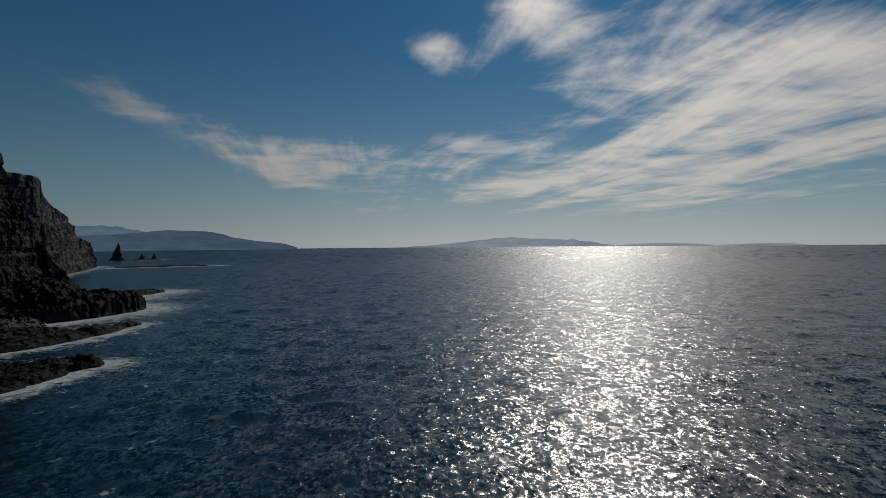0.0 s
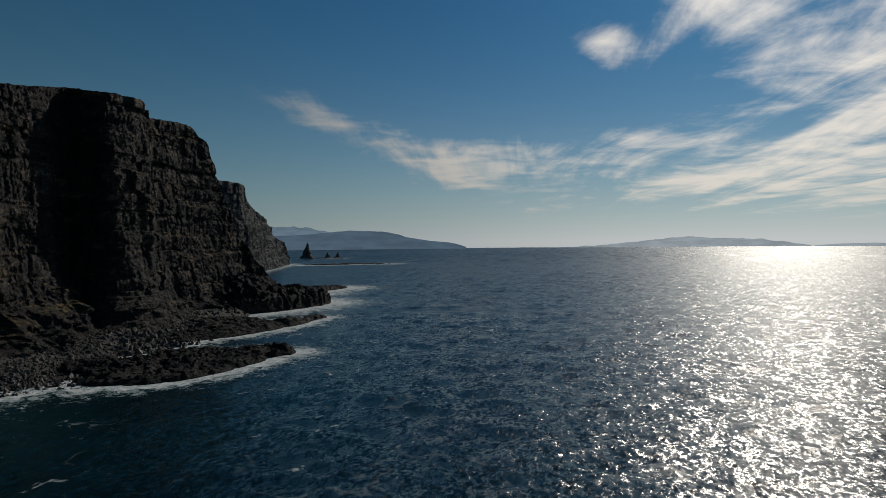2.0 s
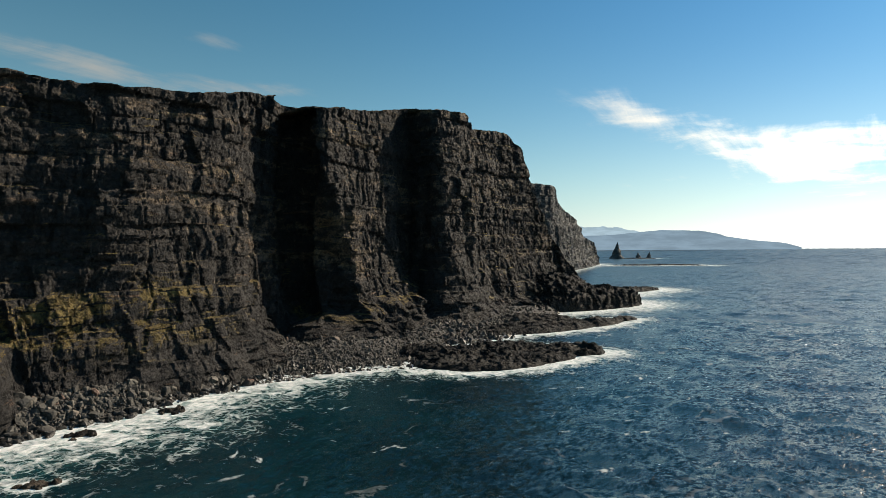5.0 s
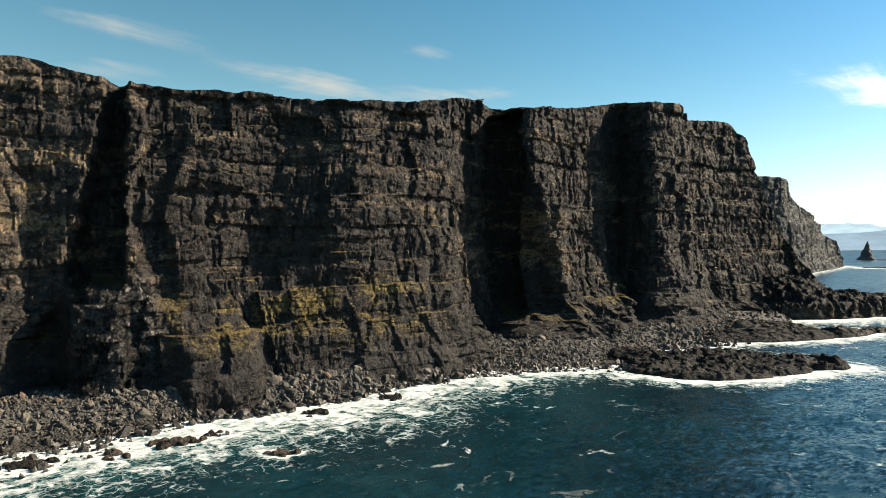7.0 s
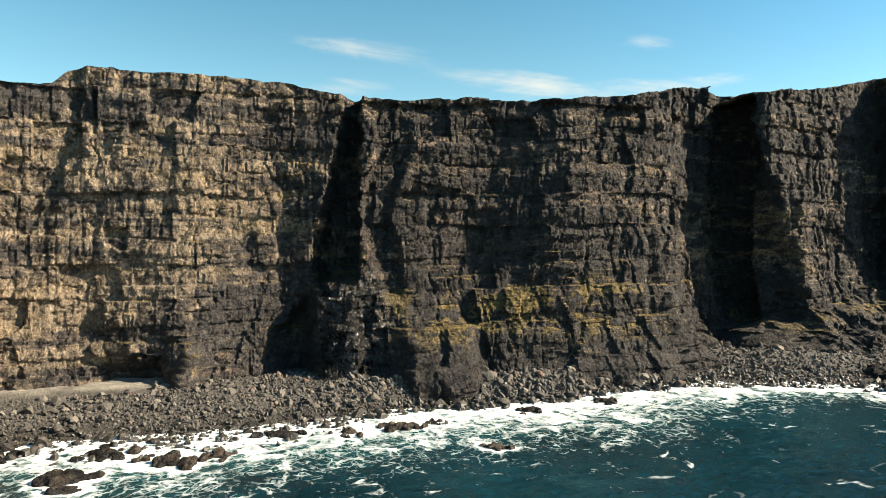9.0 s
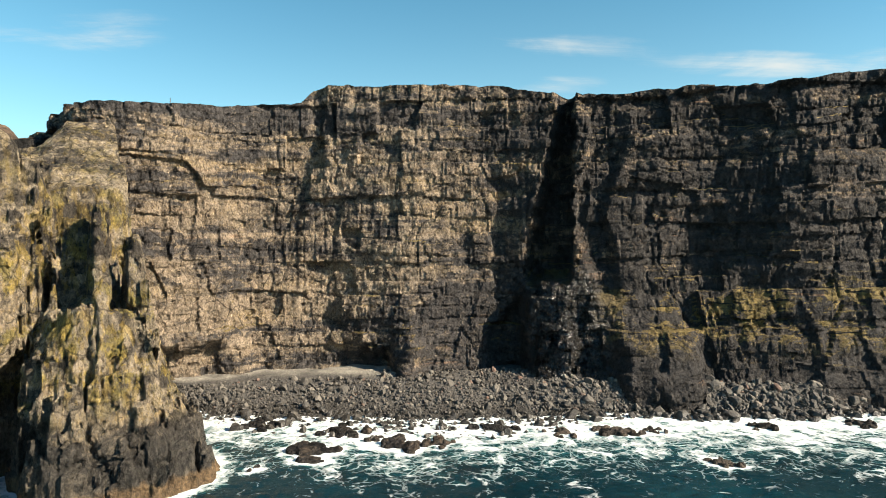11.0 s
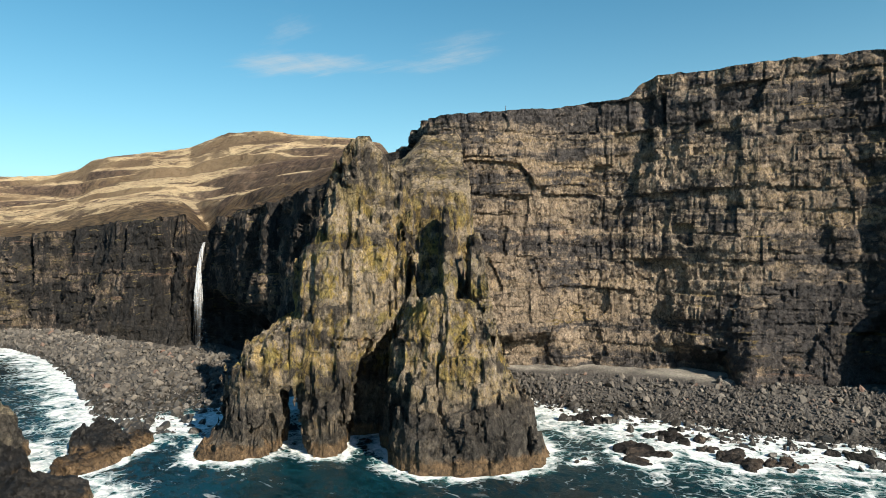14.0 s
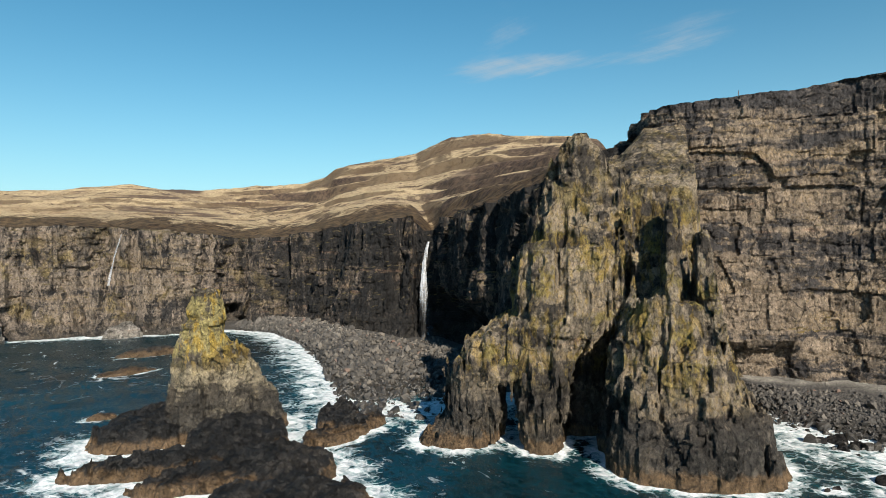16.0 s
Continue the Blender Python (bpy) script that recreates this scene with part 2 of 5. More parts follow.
    split = n.math("MAXIMUM", n.mul(n.step(crack, 0.06, 0.01), n.mul(n.step(n.noise(at, 0.3, 4.0, 0.6), 0.46, 0.58), 0.7)), n.mul(n.step(wide_crack, 0.05, 0.008), n.step(n.noise(at, 0.12, 4.0, 0.6), 0.44, 0.56)))
    colour = n.mix(n.mul(split, 0.75), colour, n.make("ShaderNodeVectorMath", {0: colour, "Scale": 0.22}, operation="SCALE"))
    rise = n.add(n.add(n.mul(grain, 1.0), n.mul(fine, 0.5)), n.add(n.mul(n.step(crack, 0.0, 0.16), 0.28), n.mul(n.step(wide_crack, 0.0, 0.10), 0.7)))
    normal = n.bump(rise, 1.5 * relief, 1.0)
    normal = n.bump(n.noise(at, 2.6, 6.0, 0.75), 0.7 * relief, 1.0, normal)
    lean = n.make("ShaderNodeVectorMath", {0: n.add_vec(block_tint, (-0.5, -0.5, -0.5)), "Scale": 0.55 * relief}, operation="SCALE")
    lean = n.add_vec(lean, n.make("ShaderNodeVectorMath", {0: n.add_vec(stone_tint, (-0.5, -0.5, -0.5)), "Scale": 0.6 * relief}, operation="SCALE"))
    normal = n.make("ShaderNodeVectorMath", {0: n.add_vec(normal, lean)}, operation="NORMALIZE")
    surface(n, colour, n.add(n.add(rough - 0.12, n.mul(grain, 0.25)), shine), normal, **{"Specular IOR Level": gloss})
    return m


def add_vec(self, a, b):
    return self.make("ShaderNodeVectorMath", {0: a, 1: b}, operation="ADD")


def noise_vec(self, where, scale, amount):
    v = self.make("ShaderNodeTexNoise", {"Vector": where, "Scale": scale, "Detail": 3.0}, out=1)
    v = self.make("ShaderNodeVectorMath", {0: v, 1: (0.5, 0.5, 0.5)}, operation="SUBTRACT")
    return self.make("ShaderNodeVectorMath", {0: v, "Scale": amount}, operation="SCALE")


def noise_lean(self, where, scale, detail, rough, amount):
    v = self.make("ShaderNodeTexNoise", {"Vector": where, "Scale": scale, "Detail": detail, "Roughness": rough, "Distortion": 0.3}, out=1)
    v = self.make("ShaderNodeVectorMath", {0: v, 1: (0.5, 0.5, 0.5)}, operation="SUBTRACT")
    return self.make("ShaderNodeVectorMath", {0: v, 1: (amount, amount, 0)}, operation="MULTIPLY")


def cells(self, where):
    """Angular cells: how far each point lies from its cell's heart, and a random colour for each cell."""
    near = self.make("ShaderNodeTexVoronoi", {"Vector": where, "Scale": 1.0, "Randomness": 0.9})
    near.node.distance = "CHEBYCHEV"
    return near, near.node.outputs[1]


Nodes.add_vec, Nodes.noise_vec, Nodes.noise_lean, Nodes.cells = add_vec, noise_vec, noise_lean, cells

CLIFF = rock("cliff_basalt", (0.031, 0.028, 0.027), (0.275, 0.214, 0.155), (0.31, 0.22, 0.115), weathered=(24, -56, 1, 0.13), grass=(0.195, 0.138, 0.045), apron=True, foot_shade=True)
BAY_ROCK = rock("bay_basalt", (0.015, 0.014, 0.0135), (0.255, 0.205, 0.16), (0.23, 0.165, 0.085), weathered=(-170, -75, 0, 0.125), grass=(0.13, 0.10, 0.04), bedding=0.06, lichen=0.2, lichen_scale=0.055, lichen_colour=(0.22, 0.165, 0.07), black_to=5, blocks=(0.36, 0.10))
STACK_ROCK = rock("stack_rock", (0.052, 0.043, 0.034), (0.285, 0.23, 0.165), (0.32, 0.225, 0.11), lichen=0.44, lichen_colour=(0.24, 0.185, 0.05), tide=3.0, black_to=14, grass_amount=0.7, blocks=(0.4, 0.22))
SPIRE_ROCK = rock("spire_rock", (0.095, 0.08, 0.06), (0.33, 0.275, 0.185), (0.33, 0.25, 0.10), lichen=0.95, lichen_colour=(0.37, 0.31, 0.12), lichen_from=17, tide=2.8, black_to=11, grass_amount=0.6)
# distant headland rock: air haze painted in as a lighter grey-blue base colour
HAZED_HEAD_ROCK = rock("hazed_headland_basalt", (0.05, 0.052, 0.056), (0.14, 0.14, 0.14), (0.15, 0.14, 0.12), grass=(0.13, 0.12, 0.07))
SHELF_ROCK = rock("shelf_rock", (0.010, 0.0095, 0.009), (0.036, 0.032, 0.028), (0.045, 0.036, 0.026), tide=0, grass_amount=0, rough=0.85)
RAGGED_ROCK = rock("ragged_rock", (0.014, 0.012, 0.011), (0.085, 0.064, 0.048), (0.10, 0.07, 0.045), grass_amount=0, rough=0.7)
REEF_ROCK = rock("reef_rock", (0.010, 0.0095, 0.009), (0.040, 0.035, 0.030), (0.06, 0.045, 0.03), tide=2.5, grass_amount=0, rough=0.6)


def make_boulder_stone(name, pale):
    m, n = material(name)
    at = n.place()
    own = n.make("ShaderNodeNewGeometry", out=8)
    each = n.make("ShaderNodeObjectInfo", out=5)
    pick = n.math("FRACT", n.add(own, each))
    grain = n.noise(at, 1.6, 6.0, 0.65)
    colour = n.mix(n.math("POWER", pick, 2.2), tuple(c * (1 + pale) for c in (0.017, 0.0165, 0.016)), tuple(c * (1 + pale * w) for c, w in zip((0.135, 0.124, 0.110), (1.2, 1.0, 0.75))))
    colour = n.mix(n.step(pick, 0.975, 0.99), colour, (0.16, 0.085, 0.06))
    colour = n.mix(n.mul(grain, 0.8), colour, n.mix(grain, (0.012, 0.012, 0.012), tuple(c * (1 + pale * w) for c, w in zip((0.115, 0.107, 0.095), (1.2, 1.0, 0.75)))))
    wet = n.step(n.add(n.axis(at, 2), n.mul(n.math("SUBTRACT", n.noise(at, 0.2, 3.0), 0.5), 2.5)), 2.6, 1.0)
    colour = n.mix(n.mul(wet, 0.85), colour, (0.022, 0.020, 0.017))
    surface(n, colour, n.step(wet, 0.0, 1.0, 0.85, 0.4), n.bump(grain, 0.35, 0.8))
    return m


def make_shingle():
    m, n = material("shingle")
    at = n.place()
    pebble = n.make("ShaderNodeTexVoronoi", {"Vector": at, "Scale": 1.6}, out=0)
    tint = n.axis(n.make("ShaderNodeTexVoronoi", {"Vector": at, "Scale": 1.6}, out=1), 0)
    large = n.noise(at, 0.12, 5.0, 0.6)
    colour = n.mix(n.add(n.mul(tint, 0.6), n.mul(large, 0.4)), (0.018, 0.017, 0.016), (0.085, 0.077, 0.068))
    pale = n.mul(n.step(n.axis(at, 2), 6.2, 7.4), n.step(n.axis(at, 1), -35.0, -60.0))
    colour = n.mix(n.mul(pale, 0.8), colour, n.mix(tint, (0.24, 0.22, 0.185), (0.40, 0.37, 0.31)))
    wet = n.step(n.add(n.axis(at, 2), n.mul(n.math("SUBTRACT", large, 0.5), 3.0)), 3.0, 1.2)
    colour = n.mix(n.mul(wet, 0.9), colour, (0.025, 0.022, 0.018))
    surface(n, colour, 0.85, n.bump(pebble, 0.5, 0.9))
    return m


def make_moor():
    m, n = material("moor_grass")
    at = n.place()
    wide = n.noise(n.stretch(at, 0.004, 0.004, 0.02), 1.0, 7.0, 0.62, 0.8)
    patch = n.noise(n.stretch(at, 0.7, 1, 0.8), 0.022, 9.0, 0.7, 0.5)
    tuft = n.noise(at, 0.35, 6.0, 0.7)
    colour = n.mix(n.step(n.add(n.mul(wide, 0.35), n.mul(patch, 0.65)), 0.38, 0.53), (0.30, 0.21, 0.125), (0.52, 0.395, 0.24))
    colour = n.mix(n.mul(n.step(n.noise(n.stretch(at, 0.7, 0.7, 0.9), 0.035, 8.0, 0.7, 0.8), 0.56, 0.62), 0.85), colour, (0.065, 0.035, 0.028))
    scarp = n.mul(n.step(n.noise(n.stretch(at, 0.005, 0.005, 0.07), 1.0, 7.0, 0.64, 0.6), 0.49, 0.55), n.step(n.noise(at, 0.008, 5.0), 0.49, 0.57))
    colour = n.mix(n.mul(scarp, 0.85), colour, n.mix(tuft, (0.05, 0.034, 0.033), (0.12, 0.08, 0.072)))
    steep = n.step(n.add(n.up(), n.mul(n.math("SUBTRACT", patch, 0.5), 0.25)), 0.93, 0.85)
    colour = n.mix(n.mul(steep, 0.8), colour, n.mix(tuft, (0.05, 0.035, 0.025), (0.13, 0.09, 0.06)))
    colour = n.mix(n.mul(n.step(n.noise(at, 0.22, 8.0, 0.74), 0.50, 0.40), 0.55), colour, n.mix(tuft, (0.05, 0.033, 0.02), (0.20, 0.135, 0.07)))
    near = n.make("ShaderNodeAttribute", out=2)
    near.node.attribute_name = "heath"
    rim = n.make("ShaderNodeAttribute", out=2)
    rim.node.attribute_name = "scarp"
    grown = n.noise(n.stretch(at, 1, 1, 0.7), 0.05, 9.0, 0.7, 0.6)
    colour = n.mix(n.mul(n.step(n.add(n.mul(near, 0.36), grown), 0.60, 0.72), 0.92), colour, n.mix(n.step(n.noise(at, 0.16, 7.0, 0.7), 0.4, 0.62), (0.026, 0.018, 0.013), (0.125, 0.082, 0.045)))
    colour = n.mix(n.mul(n.step(n.add(n.mul(rim, 0.35), grown), 0.58, 0.72), 0.8), colour, n.mix(n.step(n.noise(at, 0.2, 6.0, 0.7), 0.4, 0.6), (0.04, 0.03, 0.027), (0.12, 0.083, 0.062)))
    surface(n, colour, 0.95, n.bump(n.add(n.mul(tuft, 1.3), n.add(n.mul(patch, 4.0), n.mul(n.noise(at, 0.1, 6.0, 0.7), 3.0))), 2.2, 1.0), **{"Specular IOR Level": 0.1})
    return m


def make_water():
    m, n = material("sea_water")
    at = n.place()
    shore = n.make("ShaderNodeAttribute", out=2)
    shore.node.attribute_name = "shore"
    # foam: solid by the rocks, then torn lace, then lone flecks
    torn = n.noise(n.add_vec(at, n.noise_vec(at, 0.12, 9.0)), 0.16, 7.0, 0.68, 0.8)
    cell = n.make("ShaderNodeTexVoronoi", {"Vector": n.add_vec(at, n.noise_vec(at, 0.35, 4.0)), "Scale": 0.33}, feature="DISTANCE_TO_EDGE")
    lace = n.step(cell, 0.10, 0.015)
    reach = n.math("SUBTRACT", 1.0, shore)
    solid = n.step(n.add(reach, n.mul(n.math("SUBTRACT", torn, 0.5), 1.9)), 0.54, 0.82)
    veil = n.mul(n.mul(lace, n.step(n.add(reach, n.mul(n.math("SUBTRACT", torn, 0.5), 2.2)), 0.26, 0.75)), 0.9)
    crest = n.noise(n.stretch(at, 1, 0.5, 1, radians(20)), 0.2, 6.0, 0.66, 0.5)
    fleck = n.mul(n.mul(n.step(crest, 0.64, 0.69), n.step(n.noise(at, 0.016, 3.0), 0.41, 0.58)), 0.75)
    line = n.math("ABSOLUTE", n.math("SUBTRACT", n.noise(n.add_vec(at, n.noise_vec(at, 0.08, 14.0)), 0.017, 3.0), 0.5))
    trail = n.mul(n.mul(n.step(line, 0.010, 0.002), n.step(n.noise(at, 0.02, 3.0), 0.50, 0.58)), n.mul(n.step(torn, 0.46, 0.56), n.step(reach, 0.0, 0.02, 0.15, 0.8)))
    foam = n.math("MINIMUM", n.math("MAXIMUM", n.math("MAXIMUM", n.math("MAXIMUM", solid, veil), fleck), trail), 1.0)
    deep = n.mix(n.step(n.noise(at, 0.013, 5.0, 0.6), 0.3, 0.7), (0.0008, 0.0115, 0.0168), (0.0019, 0.027, 0.037))
    milky = n.step(n.add(reach, n.mul(n.math("SUBTRACT", torn, 0.5), 1.2)), 0.30, 1.0)
    colour = n.mix(n.mul(milky, 0.7), deep, (0.045, 0.21, 0.21))
    froth = n.noise(n.add_vec(at, n.noise_vec(at, 0.3, 3.0)), 0.45, 7.0, 0.72, 0.6)
    colour = n.mix(n.mul(foam, n.step(froth, 0.30, 0.52, 0.55, 1.0)), colour, n.mix(n.step(froth, 0.35, 0.6), (0.42, 0.50, 0.50), (0.70, 0.71, 0.71)))
    # every facet of the waves leans its own way, from swell down to ripples; the open sea is the rougher for the wind
    offshore = n.make("ShaderNodeAttribute", out=2)
    offshore.node.attribute_name = "offshore"
    chop = n.noise_lean(n.stretch(at, 1, 0.55, 1, radians(20)), 0.72, 5.0, 0.75, 1.7)
    swell = n.noise_lean(n.stretch(at, 1, 0.5, 1, radians(12)), 0.17, 4.0, 0.7, 0.7)
    lean = n.make("ShaderNodeVectorMath", {0: n.add_vec(chop, swell), "Scale": n.math("SUBTRACT", 1.0, n.mul(offshore, 0.45))}, operation="SCALE")
    lean = n.add_vec(lean, (0, 0, 1))
    normal = n.make("ShaderNodeVectorMath", {0: lean}, operation="NORMALIZE")
    surface(n, colour, n.add(n.add(0.25, n.mul(offshore, 0.08)), n.mul(foam, 0.5)), normal, **{"IOR": 1.33, "Specular IOR Level": 0.6})
    return m


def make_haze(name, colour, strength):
    """Far land behind miles of bright air: the haze is painted on as an even glow."""
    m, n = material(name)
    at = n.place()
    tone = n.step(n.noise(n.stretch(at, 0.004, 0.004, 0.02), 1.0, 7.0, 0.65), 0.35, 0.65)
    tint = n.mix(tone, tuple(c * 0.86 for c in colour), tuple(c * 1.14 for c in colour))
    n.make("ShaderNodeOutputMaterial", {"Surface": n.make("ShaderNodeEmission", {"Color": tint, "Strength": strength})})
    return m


def make_fall():
    m, n = material("falling_water")
    at = n.place()
    thread = n.noise(n.stretch(at, 1.6, 1.6, 0.09), 1.0, 6.0, 0.7, 0.3)
    thin = n.step(n.axis(at, 2), 8.0, 40.0)
    alpha = n.mul(n.step(n.add(thread, n.mul(thin, 0.08)), 0.42, 0.72), n.step(thin, 0.0, 1.0, 0.06, 0.6))
    surface(n, (0.6, 0.63, 0.66), 0.7, **{"Alpha": alpha})
    return m


BOULDER, SHINGLE, MOOR, WATER, FALL = make_boulder_stone("boulder_stone", 0.3), make_shingle(), make_moor(), make_water(), make_fall()

PALE_BOULDER = make_boulder_stone("pale_boulder_stone", 0.3)


# ---- mesh makers ----
def mesh_of(name, points, faces, mat, flat_shade=False):
    """A mesh from arrays of points and of quads or triangles."""
    me = bpy.data.meshes.new(name)
    faces = np.asarray(faces, np.int32)
    k = faces.shape[1]
    me.vertices.add(len(points))
    me.vertices.foreach_set("co", np.asarray(points, np.float32).ravel())
    me.loops.add(faces.size)
    me.loops.foreach_set("vertex_index", faces.ravel())
    me.polygons.add(len(faces))
    me.polygons.foreach_set("loop_start", np.arange(0, faces.size, k, dtype=np.int32))
    me.polygons.foreach_set("use_smooth", np.full(len(faces), not flat_shade))
    me.update(calc_edges=True)
    me.materials.append(mat)
    return me


def grid_faces(rows, cols, wrap=False):
    r, c = np.meshgrid(np.arange(rows - 1), np.arange(cols if wrap else cols - 1), indexing="ij")
    d = (c + 1) % cols
    return np.stack([r * cols + c, r * cols + d, (r + 1) * cols + d, (r + 1) * cols + c], -1).reshape(-1, 4)


def part(name, me, parent, label=""):
    ob = new(name, me)
    ob.parent = parent
    return tagged(ob, label) if label else ob


def ground_plan(bearing, distance):
    """Bearing (degrees, to the west of north) and distance from the hovering point, to x and y."""
    a = np.radians(bearing)
    return np.stack([-np.sin(a) * distance, np.cos(a) * distance], -1)


def along(points, values, step):
    """Points every step along a polyline, with the values that go with them."""
    gap = np.hypot(*np.diff(points, axis=0).T)
    way = np.concatenate([[0], np.cumsum(gap)])
    s = np.linspace(0, way[-1], int(way[-1] / step) + 2)
    return s, np.stack([np.interp(s, way, points[:, k]) for k in (0, 1)], -1), np.stack([np.interp(s, way, values[:, k]) for k in range(values.shape[1])], -1)


def blur(a, width):
    if width < 1:
        return a
    k = np.exp(-0.5 * (np.arange(-3 * width, 3 * width + 1) / width) ** 2)
    k /= k.sum()
    pad = np.concatenate([np.repeat(a[:1], 3 * width, 0), a, np.repeat(a[-1:], 3 * width, 0)])
    return np.stack([np.convolve(pad[:, c], k, "valid") for c in range(a.shape[1])], -1)


def cliff(name, plan, step, rise, mat, seed, bed=11.0, rough=1.0, upright=0.0, bedded=None, extra=None):
    """A cliff over a plan of rows: bearing and distance of the brink, its height as an angle, and how far the foot stands out.
    Gives the object, its brink and the bearings along it."""
    plan = np.array(plan, float)
    foot = ground_plan(plan[:, 0], plan[:, 1])
    top = 50 + plan[:, 1] * np.tan(np.radians(plan[:, 2]))
    s, xy, val = along(foot, np.stack([top, plan[:, 3], plan[:, 0]], -1), step)
    xy = blur(xy, int(2.6 / step) + 1)
    val[:, 0:1] = blur(val[:, 0:1], 1)
    tangent = np.gradient(blur(xy, int(7 / step) + 1), axis=0)
    tangent /= np.hypot(*tangent.T)[:, None] + 1e-9
    inland = np.stack([tangent[:, 1], -tangent[:, 0]], -1)
    behind = np.radians(np.maximum(val[:, 2], 90))
    if np.mean(inland[:, 0] * -np.sin(behind) + inland[:, 1] * np.cos(behind)) < 0:
        inland = -inland
    rows = int(np.max(val[:, 0]) / rise) + 2
    v = np.linspace(0, 1, rows)[:, None]
    t = val[:, 0][None, :] + 0.7 * value_noise(stack(s / 9, seed, 0.5))[None, :] * rough + 0.4 * value_noise(stack(s / 2.4, seed, 1.5))[None, :] * rough
    z = -2 + v * (t + 2)
    S = np.broadcast_to(s, z.shape)
    flat = lambda a: np.asarray(a).reshape(-1)
    P = lambda a, b, c: stack(flat(a), flat(b), c + seed * 7.3)
    shape = z.shape
    warp = fractal(P(S / 45, z / 30, 0.0), 2).reshape(shape)
    beds = (z + (2.2 if bedded else 4.5) * warp) / bed
    level = np.floor(beds)
    stair = level + smooth(beds - level, 0.62, 1.0)
    total = (t + 4) / bed
    back = val[:, 1][None, :] * (0.55 * np.clip(stair / total, 0, 1.05) + 0.45 * (1 - (1 - np.clip(v / 0.45, 0, 1)) ** 1.7))
    calm = smooth(z, -1, 6) * 0.75 + 0.25
    w2 = value_noise(P(S / 5, z / 5, 8.0)).reshape(shape)
    broad = value_noise(P(S / 26, z / 70, 1.0)).reshape(shape)
    fade = smooth(value_noise(P(S / 22, z / 9, 14.0)).reshape(shape), -0.8, 0.25)
    uneven = 7.0 * value_noise(P(S / 300, z / 13, 12.0)).reshape(shape)
    thin = (z + (1.6 if bedded else 3.5) * warp + 0.5 * w2 + uneven) / (bed * 0.46)
    course = np.floor(thin)
    jut = cell_noise(P(S / 24 + 0.3 * warp + course * 0.31, course, 2.0)).reshape(shape)
    lip = (1 - smooth(np.abs(thin - course - 0.5), 0.3, 0.5)) * 0.25
    pillar = cell_noise(P(S / 7.0 + 0.35 * w2 + course * 0.17 * (1 - upright), level * (1 - 0.6 * upright), 3.0)).reshape(shape)
    column = cell_noise(P(S / 2.3 + 0.3 * w2 + course * 0.43 * (1 - upright), course * (0.5 - 0.4 * upright) + 0.1 * w2, 4.0)).reshape(shape)
    block = cell_noise(P(S / 4.4 + 0.3 * w2 + course * 0.57, z / 3.2 + 0.3 * w2, 5.0)).reshape(shape)
    stone = cell_noise(P(S / 1.3 + 0.5 * w2, z / 1.7 + 0.4 * w2, 6.0)).reshape(shape)
    slab = cell_noise(P(S / 17 + 0.5 * warp + level * 0.37, level * 0.5 + 0.15 * warp, 16.0)).reshape(shape) * (1 - upright)
    small = fractal(P(S / 1.7, z / 1.5, 7.0), 2).reshape(shape)
    gully = -3.0 * smooth(value_noise(P(S / 13 + 0.4 * warp, z / 60, 9.0)).reshape(shape), 0.25, 0.6)
    joint = -0.9 * (1 - smooth(np.abs(value_noise(P(S / 9 + 0.3 * w2, z / 45, 10.0)).reshape(shape)), 0.0, 0.09)) - 0.5 * (1 - smooth(np.abs(value_noise(P(S / 4, z / 16, 11.0)).reshape(shape)), 0.0, 0.1))
    beddy = smooth(val[:, 2], *bedded)[None, :] if bedded else 0.0
    jut, lip, pillar, column, gully = jut * (1 - 0.2 * beddy) * fade, lip * fade, pillar * (1 - 0.35 * beddy), column * (1 - 0.2 * beddy), gully * (1 - 0.35 * beddy)
    out = (joint * (1 - 0.4 * beddy) + (2.6 + upright) * broad + (1 - 0.7 * upright) * (0.8 * jut + lip) + (0.85 + 0.6 * upright) * pillar + 0.20 * column + 0.42 * block + 0.12 * stone + 1.1 * (1 - upright) * cell_noise(P(S * 0 + 0.5, level, 15.0)).reshape(shape) + 1.5 * slab + 0.16 * small + (1 + upright) * gully) * calm * rough
    if extra is not None:
        out = out + extra(val[:, 2][None, :] + 0.25 * w2 + 0.12 * block, z + 3 * warp + 1.2 * block)
    off = back - val[:, 1][None, :] - out
    x = xy[None, :, 0] + inland[None, :, 0] * off
    y = xy[None, :, 1] + inland[None, :, 1] * off
    z = z + 0.15 * small * rough * (v > 0.02)
    points = np.stack([x, y, z], -1)
    ob = new(name, mesh_of(name, points.reshape(-1, 3), grid_faces(*shape)[:, ::-1], mat, True))
    return ob, points[-1], val[:, 2]


